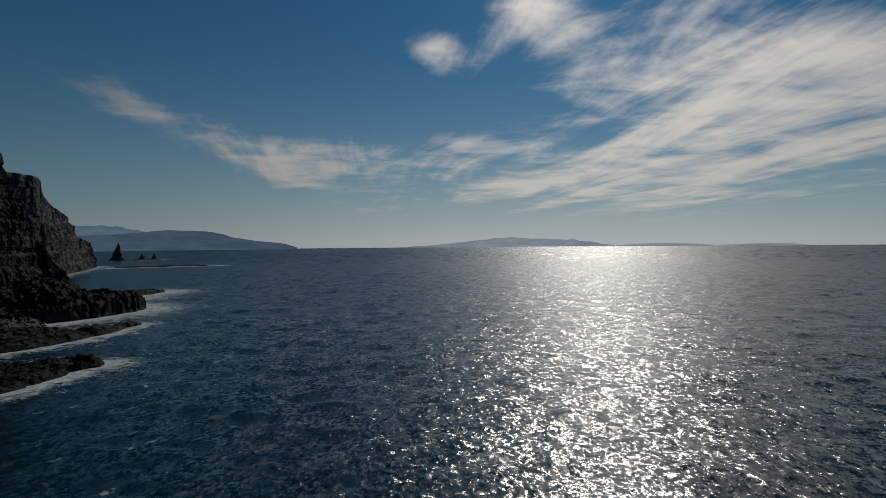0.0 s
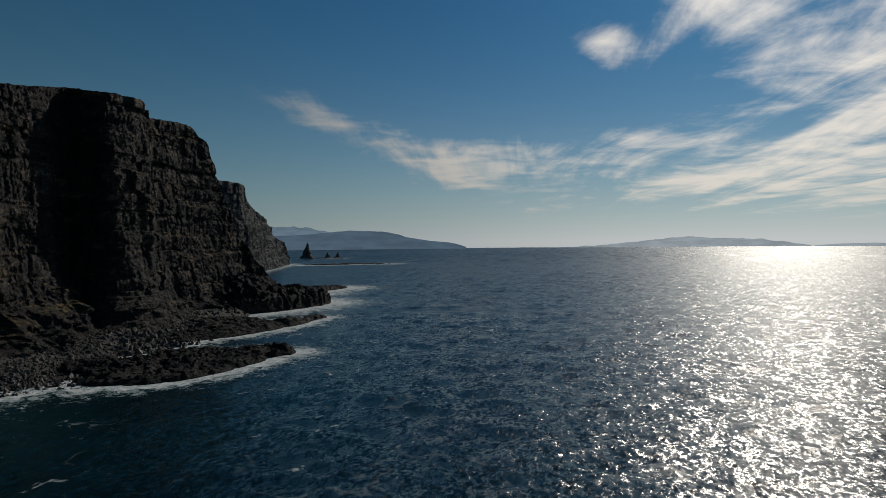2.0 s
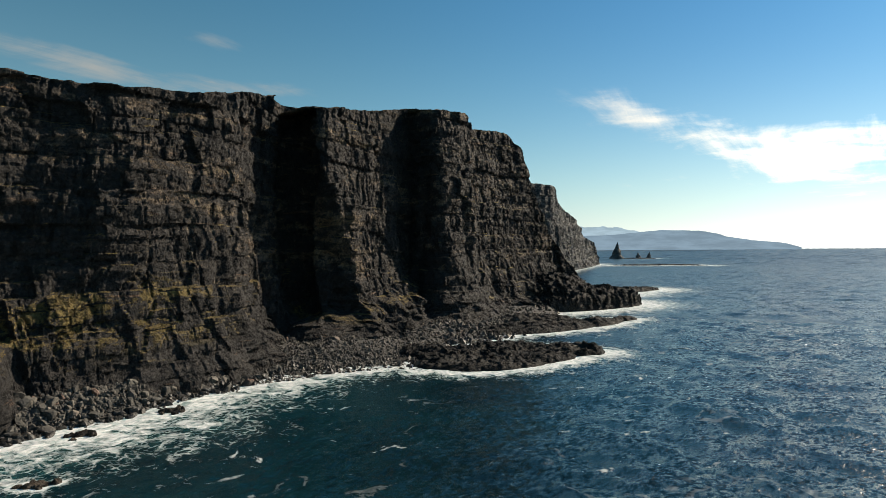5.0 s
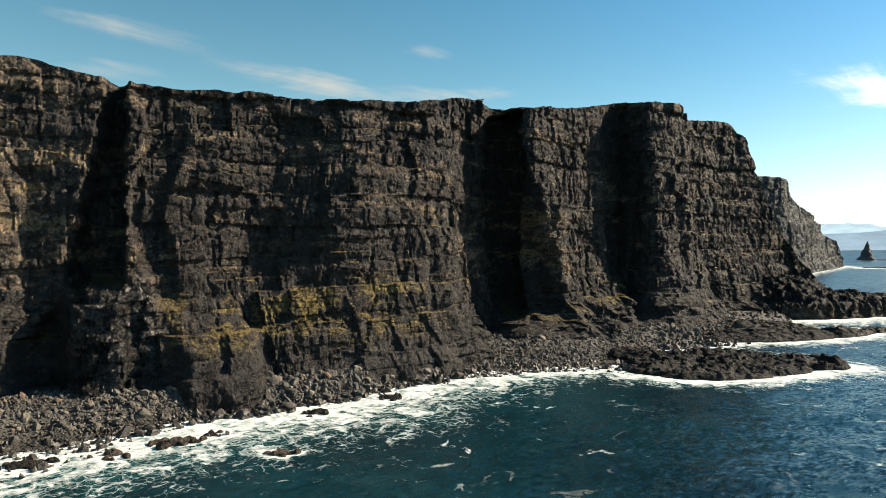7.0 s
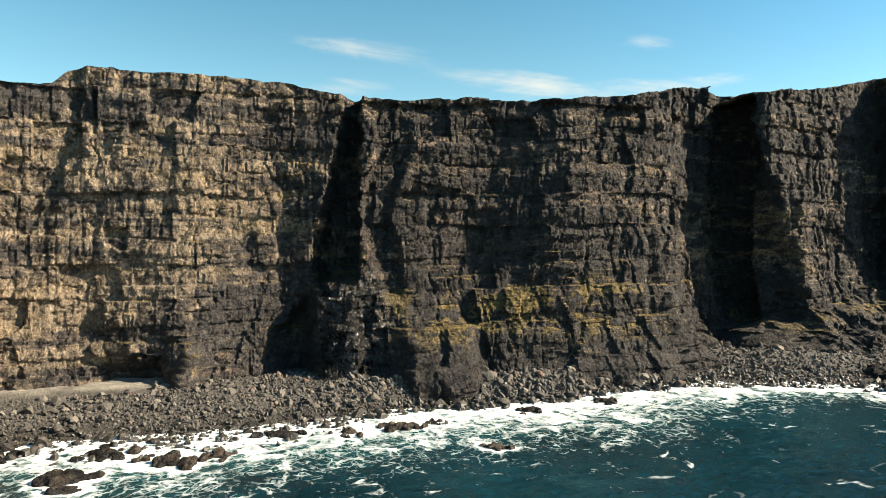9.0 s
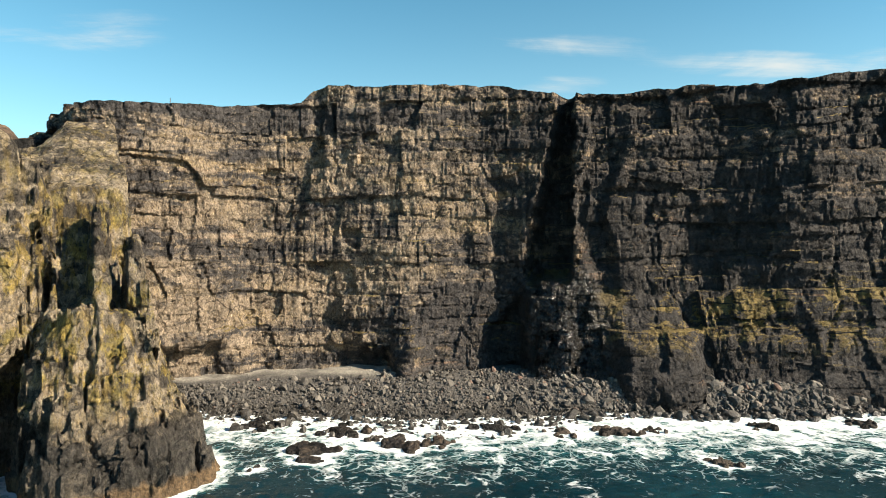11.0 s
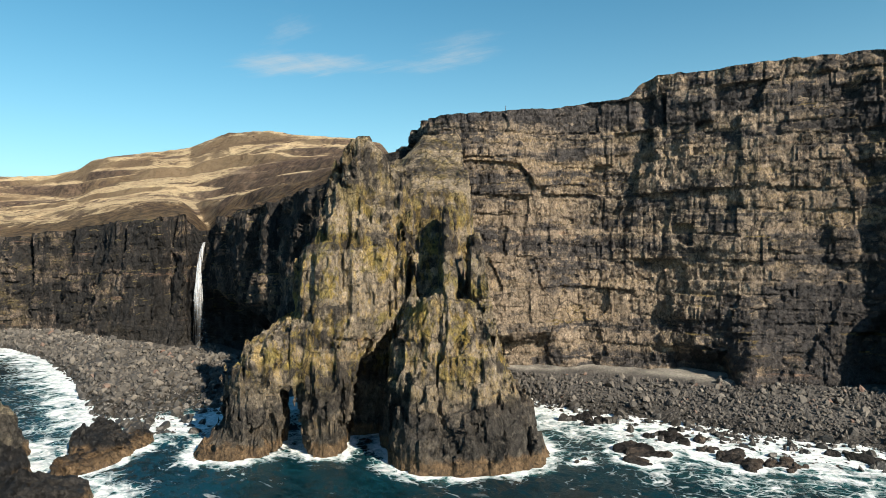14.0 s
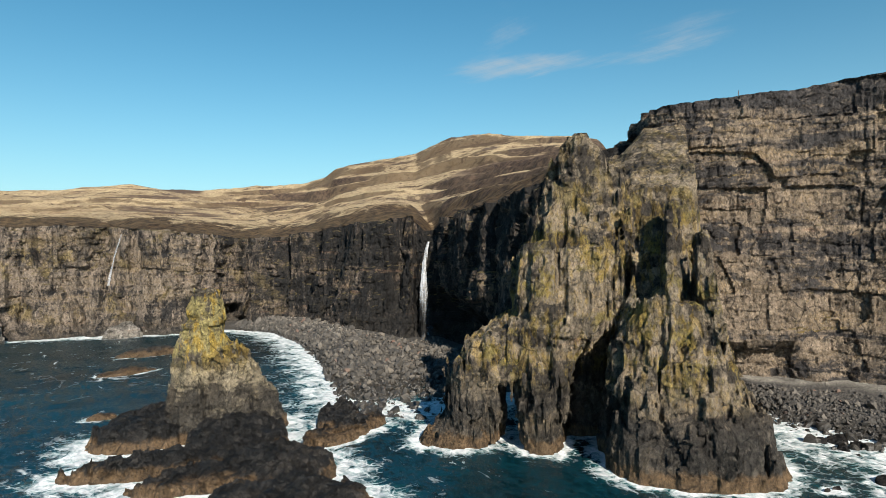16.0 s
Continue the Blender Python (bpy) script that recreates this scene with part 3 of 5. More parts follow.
def surface_net(name, field, low, high, cell, mat, turn=None):
    """The skin where field(x, y, z) is 0, inside being negative, as points and quads."""
    axes = [np.arange(a, b + cell, cell, dtype=np.float32) for a, b in zip(low, high)]
    X, Y, Z = np.meshgrid(*axes, indexing="ij")
    F = field(X, Y, Z).astype(np.float32)
    dims = np.array(F.shape) - 1
    total, count = np.zeros((*dims, 3), np.float32), np.zeros(dims, np.float32)
    for axis in range(3):
        e, f = [k for k in range(3) if k != axis]
        a = np.take(F, range(dims[axis]), axis)
        b = np.take(F, range(1, dims[axis] + 1), axis)
        cross = (a < 0) != (b < 0)
        where = np.where(cross, a / np.where(cross, a - b, 1), 0)
        for de in (0, 1):
            for df in (0, 1):
                cut = [slice(None)] * 3
                cut[e], cut[f] = slice(de, de + dims[e]), slice(df, df + dims[f])
                hit = cross[tuple(cut)]
                count += hit
                total[..., axis] += where[tuple(cut)]
                total[..., e] += hit * de
                total[..., f] += hit * df
    live = count > 0
    index = np.full(dims, -1, np.int64)
    index[live] = np.arange(live.sum())
    base = np.stack(np.nonzero(live), -1)
    points = (base + total[live] / count[live][:, None]) * cell + np.array(low)
    quads = []
    for axis in range(3):
        e, f = (axis + 1) % 3, (axis + 2) % 3
        a = np.take(F, range(dims[axis]), axis)
        b = np.take(F, range(1, dims[axis] + 1), axis)
        for sign in (True, False):
            where = np.stack(np.nonzero(((a < 0) == sign) & ((b < 0) != sign)), -1)
            where = where[(where[:, e] > 0) & (where[:, f] > 0) & (where[:, e] < dims[e]) & (where[:, f] < dims[f])]
            ring = []
            for de, df in ((0, 0), (1, 0), (1, 1), (0, 1)):
                w = where.copy()
                w[:, e] -= de
                w[:, f] -= df
                ring.append(index[w[:, 0], w[:, 1], w[:, 2]])
            q = np.stack(ring, -1)
            quads.append(q if sign else q[:, ::-1])
    return points, np.concatenate(quads)


def tower(X, Y, Z, heights, left, right, depth, middle, power=2.6):
    """A mass between a left and a right edge that change with height, so deep round the middle; the top is the last height."""
    L, R, D, M = (np.interp(Z, heights, t).astype(np.float32) for t in (left, right, depth, middle))
    ra, ca = np.maximum((R - L) / 2, 0.3), (R + L) / 2
    g = (np.abs((X - ca) / ra) ** power + np.abs((Y - M) / D) ** power) ** (1 / power)
    f = (g - 1) * np.minimum(ra, D)
    return np.maximum(f, Z - heights[-1])


def crag(X, Y, Z, F, seed, amount=1.0, top=60.0):
    """Roughens a field near its skin, like jointed basalt."""
    near = np.abs(F) < 5
    p = np.stack([X[near], Y[near], Z[near]], -1) + seed * 13.7
    w = value_noise(p / 4.0)[:, None]
    ledge = value_noise(p / (14, 14, 6))[:, None] * (0, 0, 0.5)
    rough = 1.1 * value_noise(p / (9, 9, 22)) + 0.7 * (0.6 - 2 * np.abs(value_noise(p / (4.2, 4.2, 22))))
    # columns broken off at uneven heights, then blocks, then chips
    rough += 1.15 * cell_noise(p / (3.6, 3.6, 24) + 0.2 * w * (1, 1, 0.3) + ledge) + 0.8 * cell_noise(p / (1.9, 1.9, 10) + 0.2 * w * (1, 1, 0.3) + ledge) + 0.4 * cell_noise(p / (1.3, 1.3, 2.6) + 0.2 * w) + 0.25 * fractal(p / (1.6, 1.6, 2.2), 2)
    rough -= 2.0 * smooth(value_noise(p / (6.5, 6.5, 40)), 0.3, 0.6)
    rough -= 1.5 * (1 - smooth(np.abs(value_noise(p / (9, 9, 50) + 5.5)), 0.0, 0.07)) + 1.2 * (1 - smooth(np.abs(value_noise(p / (4, 4, 18) + 8.5)), 0.0, 0.08))
    F = F.copy()
    F[near] -= (amount if np.isscalar(amount) else amount[near]) * rough * (0.4 + 0.6 * smooth(Z[near], 0, 5)) * (0.55 + 0.45 * smooth(top - Z[near], 0, 8))
    return F


def framed(points, bearing):
    """Local points (to the right, away, up) as seen on a bearing, in the world."""
    a = radians(bearing)
    w, r = np.array([-math.sin(a), math.cos(a)]), np.array([math.cos(a), math.sin(a)])
    return np.stack([points[:, 1] * w[0] + points[:, 0] * r[0], points[:, 1] * w[1] + points[:, 0] * r[1], points[:, 2]], -1)


# ---- the land ----
# rows: bearing and distance of the brink, its height as an angle, and how far the foot stands out before it
HEADLAND = [(28.55, 1600, -1.75, 8), (28.9, 1530, -1.2, 12), (29.4, 1450, -0.2, 15), (29.9, 1380, 0.9, 18), (30.7, 1280, 2.25, 18), (31.3, 1210, 2.85, 18), (32.0, 1130, 3.5, 18), (32.25, 1110, 4.85, 16), (32.6, 1095, 5.12, 16), (34.3, 1050, 5.35, 18), (36, 1030, 5.6, 18)]
POINT = [(28.75, 1930, -1.4, 4), (28.85, 1910, 0.1, 6), (29.4, 1870, 0.35, 8), (31.0, 1770, 0.5, 8)]
MAIN = [(28.9, 585, -4.6, 4), (29.6, 572, -3.7, 8), (30.3, 562, -2.6, 12), (31.3, 556, -1.5, 18), (32.8, 550, 0.9, 28), (33.8, 540, 3.2, 34), (34.5, 530, 5.5, 38), (35.2, 520, 8.3, 36), (36.2, 505, 9.7, 34), (37.2, 495, 9.98, 32), (39.2, 465, 10.1, 28), (40.0, 450, 10.3, 25),
        (40.4, 415, 11.3, 22), (41.2, 400, 11.7, 22), (42.8, 388, 11.95, 20), (43.7, 394, 11.95, 16), (45.0, 406, 11.95, 14), (46.8, 393, 11.9, 14), (47.5, 364, 11.85, 17), (50.0, 346, 11.95, 18), (52.2, 325, 11.98, 17), (53.2, 318, 11.96, 14),
        (54.2, 339, 12.3, 10), (57.0, 328, 12.85, 10), (59.0, 311, 12.95, 10), (59.8, 290, 12.95, 12), (60.4, 273, 12.85, 16), (63.1, 262, 12.6, 20), (68.8, 248, 12.77, 25), (73.5, 246, 12.83, 26), (77.3, 244, 12.95, 26), (79.8, 238, 13.1, 26), (84.0, 234, 13.25, 24), (86.4, 233, 13.3, 22),
        (87.3, 235, 13.55, 21), (89.6, 236, 13.55, 18), (90.6, 236, 13.6, 14), (93.2, 237, 14.1, 11), (97.0, 236, 14.2, 12), (101.3, 234, 14.27, 12), (104.0, 236, 14.2, 11), (108.0, 241, 14.02, 9), (109.8, 243, 13.6, 9), (110.8, 243, 12.5, 9),
        (114.3, 245, 12.17, 9), (117.5, 241, 12.05, 9), (121.0, 235, 11.95, 8), (125.0, 234, 11.8, 8), (128.0, 239, 11.5, 7), (129.2, 245, 11.2, 6), (130.2, 268, 9.2, 6), (131.0, 291, 8.7, 6)]
BAY = [(130.6, 262, 8.6, 6), (134.5, 238, 7.6, 6), (136.8, 222, 6.6, 6), (138.0, 224, 5.7, 6), (140.5, 246, 4.5, 6), (143.0, 278, 3.75, 6), (145.0, 308, 3.2, 7), (146.6, 336, 2.75, 8), (147.2, 346, 1.6, 6), (148.2, 347, 1.6, 6), (148.9, 338, 3.0, 8), (150.7, 344, 2.75, 9), (153.5, 355, 2.4, 10),
       (155.7, 380, 2.1, 8), (158.0, 403, 1.65, 8), (160.6, 418, 1.2, 8), (163.5, 438, 1.0, 8), (167.5, 429, 1.35, 9), (169.6, 431, 1.65, 9), (173.8, 435, 1.92, 10), (177.6, 440, 2.0, 10), (181.2, 448, 1.9, 10), (186.0, 460, 1.9, 10), (192.0, 482, 1.9, 12), (200.0, 512, 1.9, 12)]


def feet(plan):
    return [(turn, d - out, angle, out) for turn, d, angle, out in plan]


# height of the grassy screes at the foot of the cliff, by bearing
TALUS = np.array([(33.0, 8), (34.5, 22), (35.6, 30), (37.0, 20), (39.0, 11), (42.0, 17), (44.6, 24), (46.5, 31), (48.5, 26), (52.0, 18), (55.0, 16), (58.0, 14), (61.0, 10), (63.0, 14), (67.0, 26), (72.0, 32), (78.0, 33), (82.0, 24), (85.0, 6), (87.0, 0)])


def main_bulges(bearing, z):
    """The fissure, the hollow beside the wet block below it, a toe of rock, a cave, and the undercut over the pale beach."""
    reach = 91.2 - 2.9 * np.clip((z - 43) / 58, 0, 1)
    fissure = -15 * smooth(bearing, 86.7, 87.3) * smooth(bearing - reach, 0.2, -0.7) * smooth(z, 38, 43)
    fissure -= 9 * smooth(bearing, 91.0, 92.0) * smooth(bearing, 95.6, 93.4) * smooth(z, 42 - 5.5 * (bearing - 91), 34 - 5.5 * (bearing - 91))
    # the shaded recess bites deeper under its northern edge the lower it goes
    corner = 53.4 - 2.0 * np.clip((108 - z) / 62, 0, 1)
    fissure -= 16 * smooth(bearing, corner, corner + 0.7) * smooth(bearing, 57.5, 55.0) * smooth(z, 8, 20)
    nose = 9 * smooth(bearing, 77, 81) * smooth(bearing, 84.6, 83.2) * smooth(z, 36, 10) + 4 * smooth(bearing, 86.4, 87.0) * smooth(bearing, 91.2, 90.6) * smooth(z, 42, 34)
    under = -7 * smooth(bearing, 117, 119) * smooth(bearing, 130, 127) * smooth(z, 20, 14)
    cave = -8 * smooth(bearing, 102.5, 103.5) * smooth(bearing, 109, 106) * smooth(z, 20, 10)
    toe = 10 * np.exp(-((bearing - 101.4) / 1.1) ** 2) * smooth(-z, -30, -4)
    ragged = fractal(stack((bearing * 1.1).ravel(), (z / 9).ravel(), 4.4), 3).reshape(z.shape)
    lean = np.interp(bearing, [60, 64], [0.62, 0.10]) * np.maximum(0, np.interp(bearing, TALUS[:, 0], TALUS[:, 1]) + 7 * ragged - z) * (1 + 0.25 * ragged)
    return fissure + nose + under + cave + toe + lean


def bay_bulges(bearing, z):
    """The cave at the foot of the far cliff and the hollow beside the waterfall."""
    cave = -16 * smooth(bearing, 163.6, 164.4) * smooth(bearing, 166.4, 165.6) * smooth(z, 17, 13)
    hollow = -14 * smooth(bearing, 141, 143.5) * smooth(bearing, 148.5, 146) * smooth(z, 30, 14)
    ribs = 4.5 * value_noise(stack((bearing * 0.55).ravel(), (z / 70).ravel(), 2.2)).reshape(z.shape) + 3.2 * value_noise(stack((bearing * 1.5 + z / 30).ravel(), (z / 45).ravel(), 6.2)).reshape(z.shape)
    ribs *= smooth(np.abs(bearing - 147.6), 1.2, 3.0)
    cleft = -8 * np.exp(-((bearing - 173.3 - 0.035 * (z - 30)) / 0.75) ** 2) - 9 * smooth(bearing, 163.2, 164.2) * smooth(bearing, 166.6, 165.2)
    shoulder = 6 * np.exp(-((bearing - 169.5) / 1.9) ** 2)
    return cave + hollow + ribs + cleft + shoulder


head_cliff, head_brink, head_turn = cliff("headland_cliff", HEADLAND, 1.8, 1.8, HAZED_HEAD_ROCK, 1, bed=22, rough=1.1, upright=0.4)
point_cliff, point_brink, point_turn = cliff("point_cliff", POINT, 3.0, 3.0, HAZED_HEAD_ROCK, 4, bed=20, rough=1.8)
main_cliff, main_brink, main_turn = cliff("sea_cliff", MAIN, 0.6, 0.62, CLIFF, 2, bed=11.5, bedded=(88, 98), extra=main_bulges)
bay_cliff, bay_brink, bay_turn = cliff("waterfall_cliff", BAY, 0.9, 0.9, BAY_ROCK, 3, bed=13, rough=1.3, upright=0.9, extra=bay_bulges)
tagged(head_cliff, "dark basalt headland cliff falling to the sea in the distance", "cliff", kind="structure")
tagged(point_cliff, "small far point of haze-greyed rock beyond the headland", "cliff", kind="structure")
tagged(main_cliff, "tall bedded basalt sea cliff with tan weathered beds and grassy ledges", "cliff", kind="structure")
tagged(bay_cliff, "black basalt cliff round a bay with streaks of ochre lichen", "cliff", kind="structure")

SKYLINE = np.array([(100, 9.0), (131.0, 9.05), (132.7, 9.28), (135.5, 9.6), (137.5, 9.72), (139.5, 9.89), (141.5, 10.04), (144.0, 9.9), (145.6, 9.77), (147.6, 9.05), (148.8, 8.46), (150.6, 8.22), (153.7, 7.66), (155.7, 7.2), (156.1, 7.0), (156.9, 6.4), (158.4, 5.74), (160.5, 5.57), (163.8, 5.37), (166.5, 5.07), (169.6, 5.19), (172.5, 5.37), (174.5, 5.16), (177.6, 4.78), (181.2, 4.68), (200, 4.6)])


def moorland(name, brink, turn, every, seed):
    """Ground from the brink of a cliff inland, rising to the hill behind the bay."""
    edge, turn = brink[::every], turn[::every]
    way = np.radians(np.maximum(turn, 90))
    inland = np.stack([-np.sin(way), np.cos(way)], -1)
    s = np.concatenate([[0, 1.2, 3, 6], np.geomspace(10, 120, 40), np.linspace(124, 660, 150), np.geomspace(700, 2500, 10)])[:, None]
    x = edge[None, :, 0] + inland[None, :, 0] * s
    y = edge[None, :, 1] + inland[None, :, 1] * s
    true_turn = np.degrees(np.unwrap(np.arctan2(-edge[:, 0], edge[:, 1])))
    if true_turn[len(turn) // 2] < 0:
        true_turn = true_turn + 360
    if np.min(turn) > 125:
        # let no two strips of ground cross
        k = smooth(s, 0, 40)
        even = np.maximum.accumulate(blur(true_turn[:, None], 8)[:, 0]) + np.arange(len(turn)) * 1e-4
        d_edge = np.hypot(edge[:, 0], edge[:, 1])
        d_even = blur(d_edge[:, None], 20)[:, 0]
        bearing_at = np.radians(true_turn[None, :] * (1 - k) + even[None, :] * k)
        d_at = d_edge[None, :] * (1 - k) + d_even[None, :] * k + s
        x, y = -np.sin(bearing_at) * d_at, np.cos(bearing_at) * d_at
        turn = even
    d = np.hypot(x, y)
    sky = np.interp(turn, SKYLINE[:, 0], SKYLINE[:, 1])[None, :]
    low = np.degrees(np.arctan2(edge[:, 2] - 50, np.hypot(edge[:, 0], edge[:, 1])))[None, :]
    near_brink = smooth(s, 0, 45)
    bins = np.arange(np.min(turn) - 0.5, np.max(turn) + 1.0, 0.5)
    which = np.digitize(turn, bins)
    far_edge = np.hypot(edge[:, 0], edge[:, 1])
    mean = lambda a: np.interp(turn, bins, blur(np.interp(bins, np.unique(bins[which - 1]), [a[which == k].mean() for k in np.unique(which)])[:, None], 3)[:, 0])[None, :]
    start, far_low = mean(far_edge), mean(low[0])
    u = np.clip((d - start) / 620, 0, 1)
    ledge = u + 0.05 * fractal(stack((x / 130).ravel(), (y / 130).ravel(), seed + 3), 4).reshape(x.shape) * smooth(u, 0.05, 0.2) * smooth(u, 1.0, 0.9)
    climb = 0.28 * smooth(ledge, 0, 0.2) + 0.10 * smooth(ledge, 0.2, 0.42) + 0.10 * smooth(ledge, 0.42, 0.45) + 0.10 * smooth(ledge, 0.5, 0.7) + 0.17 * smooth(ledge, 0.70, 0.74) + 0.10 * smooth(ledge, 0.76, 0.9) + 0.15 * smooth(ledge, 0.9, 1.0)
    hill = 50 + d * np.tan(np.radians(far_low + (sky - far_low) * climb))
    hill = np.where(d > start + 620, 50 + (start + 620) * np.tan(np.radians(sky)) - (d - start - 620) * 0.05, hill)
    hill = hill * near_brink + (edge[None, :, 2] + 0.1 * s) * (1 - near_brink)
    plain = edge[None, :, 2] - 0.015 * s + 1.0 * smooth(s, 0, 8)
    bay = smooth(turn, 128, 133)[None, :]
    bumps = fractal(stack((x / 60).ravel(), (y / 60).ravel(), seed), 5).reshape(x.shape)
    rise = smooth(s, 0, 60) * (3.0 * bumps) * (0.25 + 0.75 * bay) + smooth(s, 0, 5) * 0.5 * fractal(stack((x / 6).ravel(), (y / 6).ravel(), seed), 3).reshape(x.shape)
    z = plain * (1 - bay) + hill * bay + rise
    # the lava flows make terraces: flat treads and steep dark scarps
    stairs = z / 21 + 0.35 * fractal(stack((x / 170).ravel(), (y / 170).ravel(), seed + 5), 3).reshape(x.shape)
    tread = stairs - np.floor(stairs)
    clear = smooth(fractal(stack((x / 210).ravel(), (y / 210).ravel(), seed + 8), 2).reshape(x.shape), -0.35, 0.15) * bay * smooth(s, 30, 140) * smooth(-s, -640, -590) * smooth(-turn, -168, -157)[None, :]
    z += clear * 21 * (0.3 * tread + 0.7 * smooth(tread, 0.62, 0.92) - tread)
    scarp = clear * smooth(tread, 0.58, 0.70) * smooth(tread, 1.0, 0.9)
    # two burns have cut small gullies down to their falls
    for turn_at, deep in ((147.6, 9.0), (173.5, 4.0)):
        z -= deep * np.exp(-((turn[None, :] - turn_at - 0.9 * smooth(s, 0, 200) + 0.5 * np.sin(s / 35)) / 0.9) ** 2) * smooth(s, 4, 30) * smooth(-s, -260, -40)
    me = mesh_of(name, np.stack([x, y, z], -1).reshape(-1, 3), grid_faces(*x.shape)[:, ::-1], MOOR)
    # heather keeps to the rocky ground along the brink and to the scarps
    heath = smooth(s + 55 * bumps, 170, 30) + 0 * x
    me.attributes.new("heath", "FLOAT", "POINT").data.foreach_set("value", heath.astype(np.float32).ravel())
    me.attributes.new("scarp", "FLOAT", "POINT").data.foreach_set("value", scarp.astype(np.float32).ravel())
    ob = new(name, me)
    return tagged(ob, "tawny winter moor grass and brown heather on rising ground", "moorland", kind="structure")


moorland("ground_headland", head_brink, head_turn, 2, 4.5)
moorland("ground_point", point_brink, point_turn, 2, 7.5)
moorland("ground_main", main_brink, main_turn, 3, 5.5)
moorland("ground_bay", bay_brink, bay_turn, 2, 6.5)

# ---- beaches ----
WATERLINE = np.array([(25.2, 720), (27, 600), (28.2, 545), (30, 500), (32, 470), (33, 400), (34.5, 365), (36, 350), (38, 338), (41.3, 326), (42.3, 312), (43.2, 285), (44.2, 267), (45.8, 268), (51, 260), (58, 247), (64, 230), (68.8, 213), (76.3, 203), (83.9, 197), (88.9, 190), (93.8, 187), (100.7, 183), (107, 190), (114.4, 197), (118.4, 206), (122, 222), (126, 240)])


def foot_distance(plan, bearing):
    """The farthest foot of a cliff on a bearing."""
    p = np.array(plan, float)
    xy = ground_plan(p[:, 0], p[:, 1])
    best = np.zeros(len(bearing))
    for a, b, da, db in zip(p[:-1, 0], p[1:, 0], p[:-1, 1], p[1:, 1]):
        lo, hi = min(a, b), max(a, b)
        inside = (bearing >= lo) & (bearing <= hi)
        best = np.where(inside, np.maximum(best, da + (db - da) * (bearing - a) / (b - a + 1e-9)), best)
    return best


def beach(name, bearings, near, far, top, mat, label, seed):
    rows = np.linspace(0, 1, 46)[:, None]
    d = (near - 9)[None, :] * (1 - rows) + (far + 16)[None, :] * rows
    b = np.broadcast_to(bearings, d.shape)
    xy = ground_plan(b, d)
    w = (d - near[None, :]) / (far - near)[None, :]
    z = -1.6 + (top + 1.6) * smooth(w, -0.3, 1.0) + 0.5 * fractal(stack(xy[..., 0].ravel() / 5, xy[..., 1].ravel() / 5, seed), 3).reshape(d.shape)
    me = mesh_of(name, np.concatenate([xy, z[..., None]], -1).reshape(-1, 3), grid_faces(*d.shape)[:, ::-1], mat)
    return tagged(new(name, me), label, "beach", kind="structure"), lambda r: None


bearings = np.linspace(28.0, 126, 500)
near_line = np.interp(bearings, WATERLINE[:, 0], WATERLINE[:, 1])
far_line = np.maximum(np.maximum(foot_distance(feet(MAIN), bearings), np.where(bearings < 30.2, 560, 0)), near_line + 12)
far_line = blur(far_line[:, None], 3)[:, 0]
shore_beach, _ = beach("beach", bearings, near_line, far_line, 7.0, SHINGLE, "dark boulder and shingle beach under the cliff", 1.5)

BAY_WATER = np.array([(140, 215), (144, 205), (148.8, 198), (153.9, 200), (155.9, 222), (157.3, 278), (159.1, 347), (161.5, 400), (164.5, 422), (167, 425)])


def bay_top(bearing):
    """How high the beach lies at the foot of the bay's cliff."""
    return np.interp(bearing, [140, 148, 150, 153, 156, 161.5, 164, 167.5], [2.2, 2.2, 3.0, 6.0, 8.0, 8.0, 4.0, -1.0])


bay_b = np.linspace(140, 169, 170)
bay_near = np.interp(bay_b, BAY_WATER[:, 0], BAY_WATER[:, 1])
bay_far = np.maximum(foot_distance(feet(BAY), bay_b), bay_near + 8)
bay_beach, _ = beach("beach_bay", bay_b, bay_near, blur(bay_far[:, None], 3)[:, 0], bay_top(bay_b), SHINGLE, "grey boulder beach below the waterfall", 2.5)


def boulder_shapes(count, detail):
    made = []
    for k in range(count):
        bm = bmesh.new()
        bmesh.ops.create_icosphere(bm, subdivisions=detail, radius=1.0)
        sx, sy, sz = random.uniform(0.8, 1.3), random.uniform(0.7, 1.0), random.uniform(0.5, 0.85)
        cuts = [(Vector((random.gauss(0, 1), random.gauss(0, 1), random.gauss(0, 1))).normalized(), random.uniform(0.38, 0.75)) for _ in range(11)]
        for v in bm.verts:
            p = v.co.copy()
            for nrm, lim in cuts:
                over = p.dot(nrm) - lim
                if over > 0:
                    p -= nrm * over
            p += 0.04 * noise.noise_vector(p * 2.5 + Vector((k * 9, 0, 0)))
            v.co = (p.x * sx, p.y * sy, p.z * sz)
        bm.verts.ensure_lookup_table()
        made.append((np.array([v.co[:] for v in bm.verts], np.float32), np.array([[v.index for v in f.verts] for f in bm.faces], np.int32)))
        bm.free()
    return made


SHAPES, LOW_SHAPES = boulder_shapes(8, 2), boulder_shapes(12, 1)
SHAPE_MESHES = {mat: [mesh_of("boulder", p, f, mat, True) for p, f in SHAPES] for mat in (BOULDER, PALE_BOULDER)}


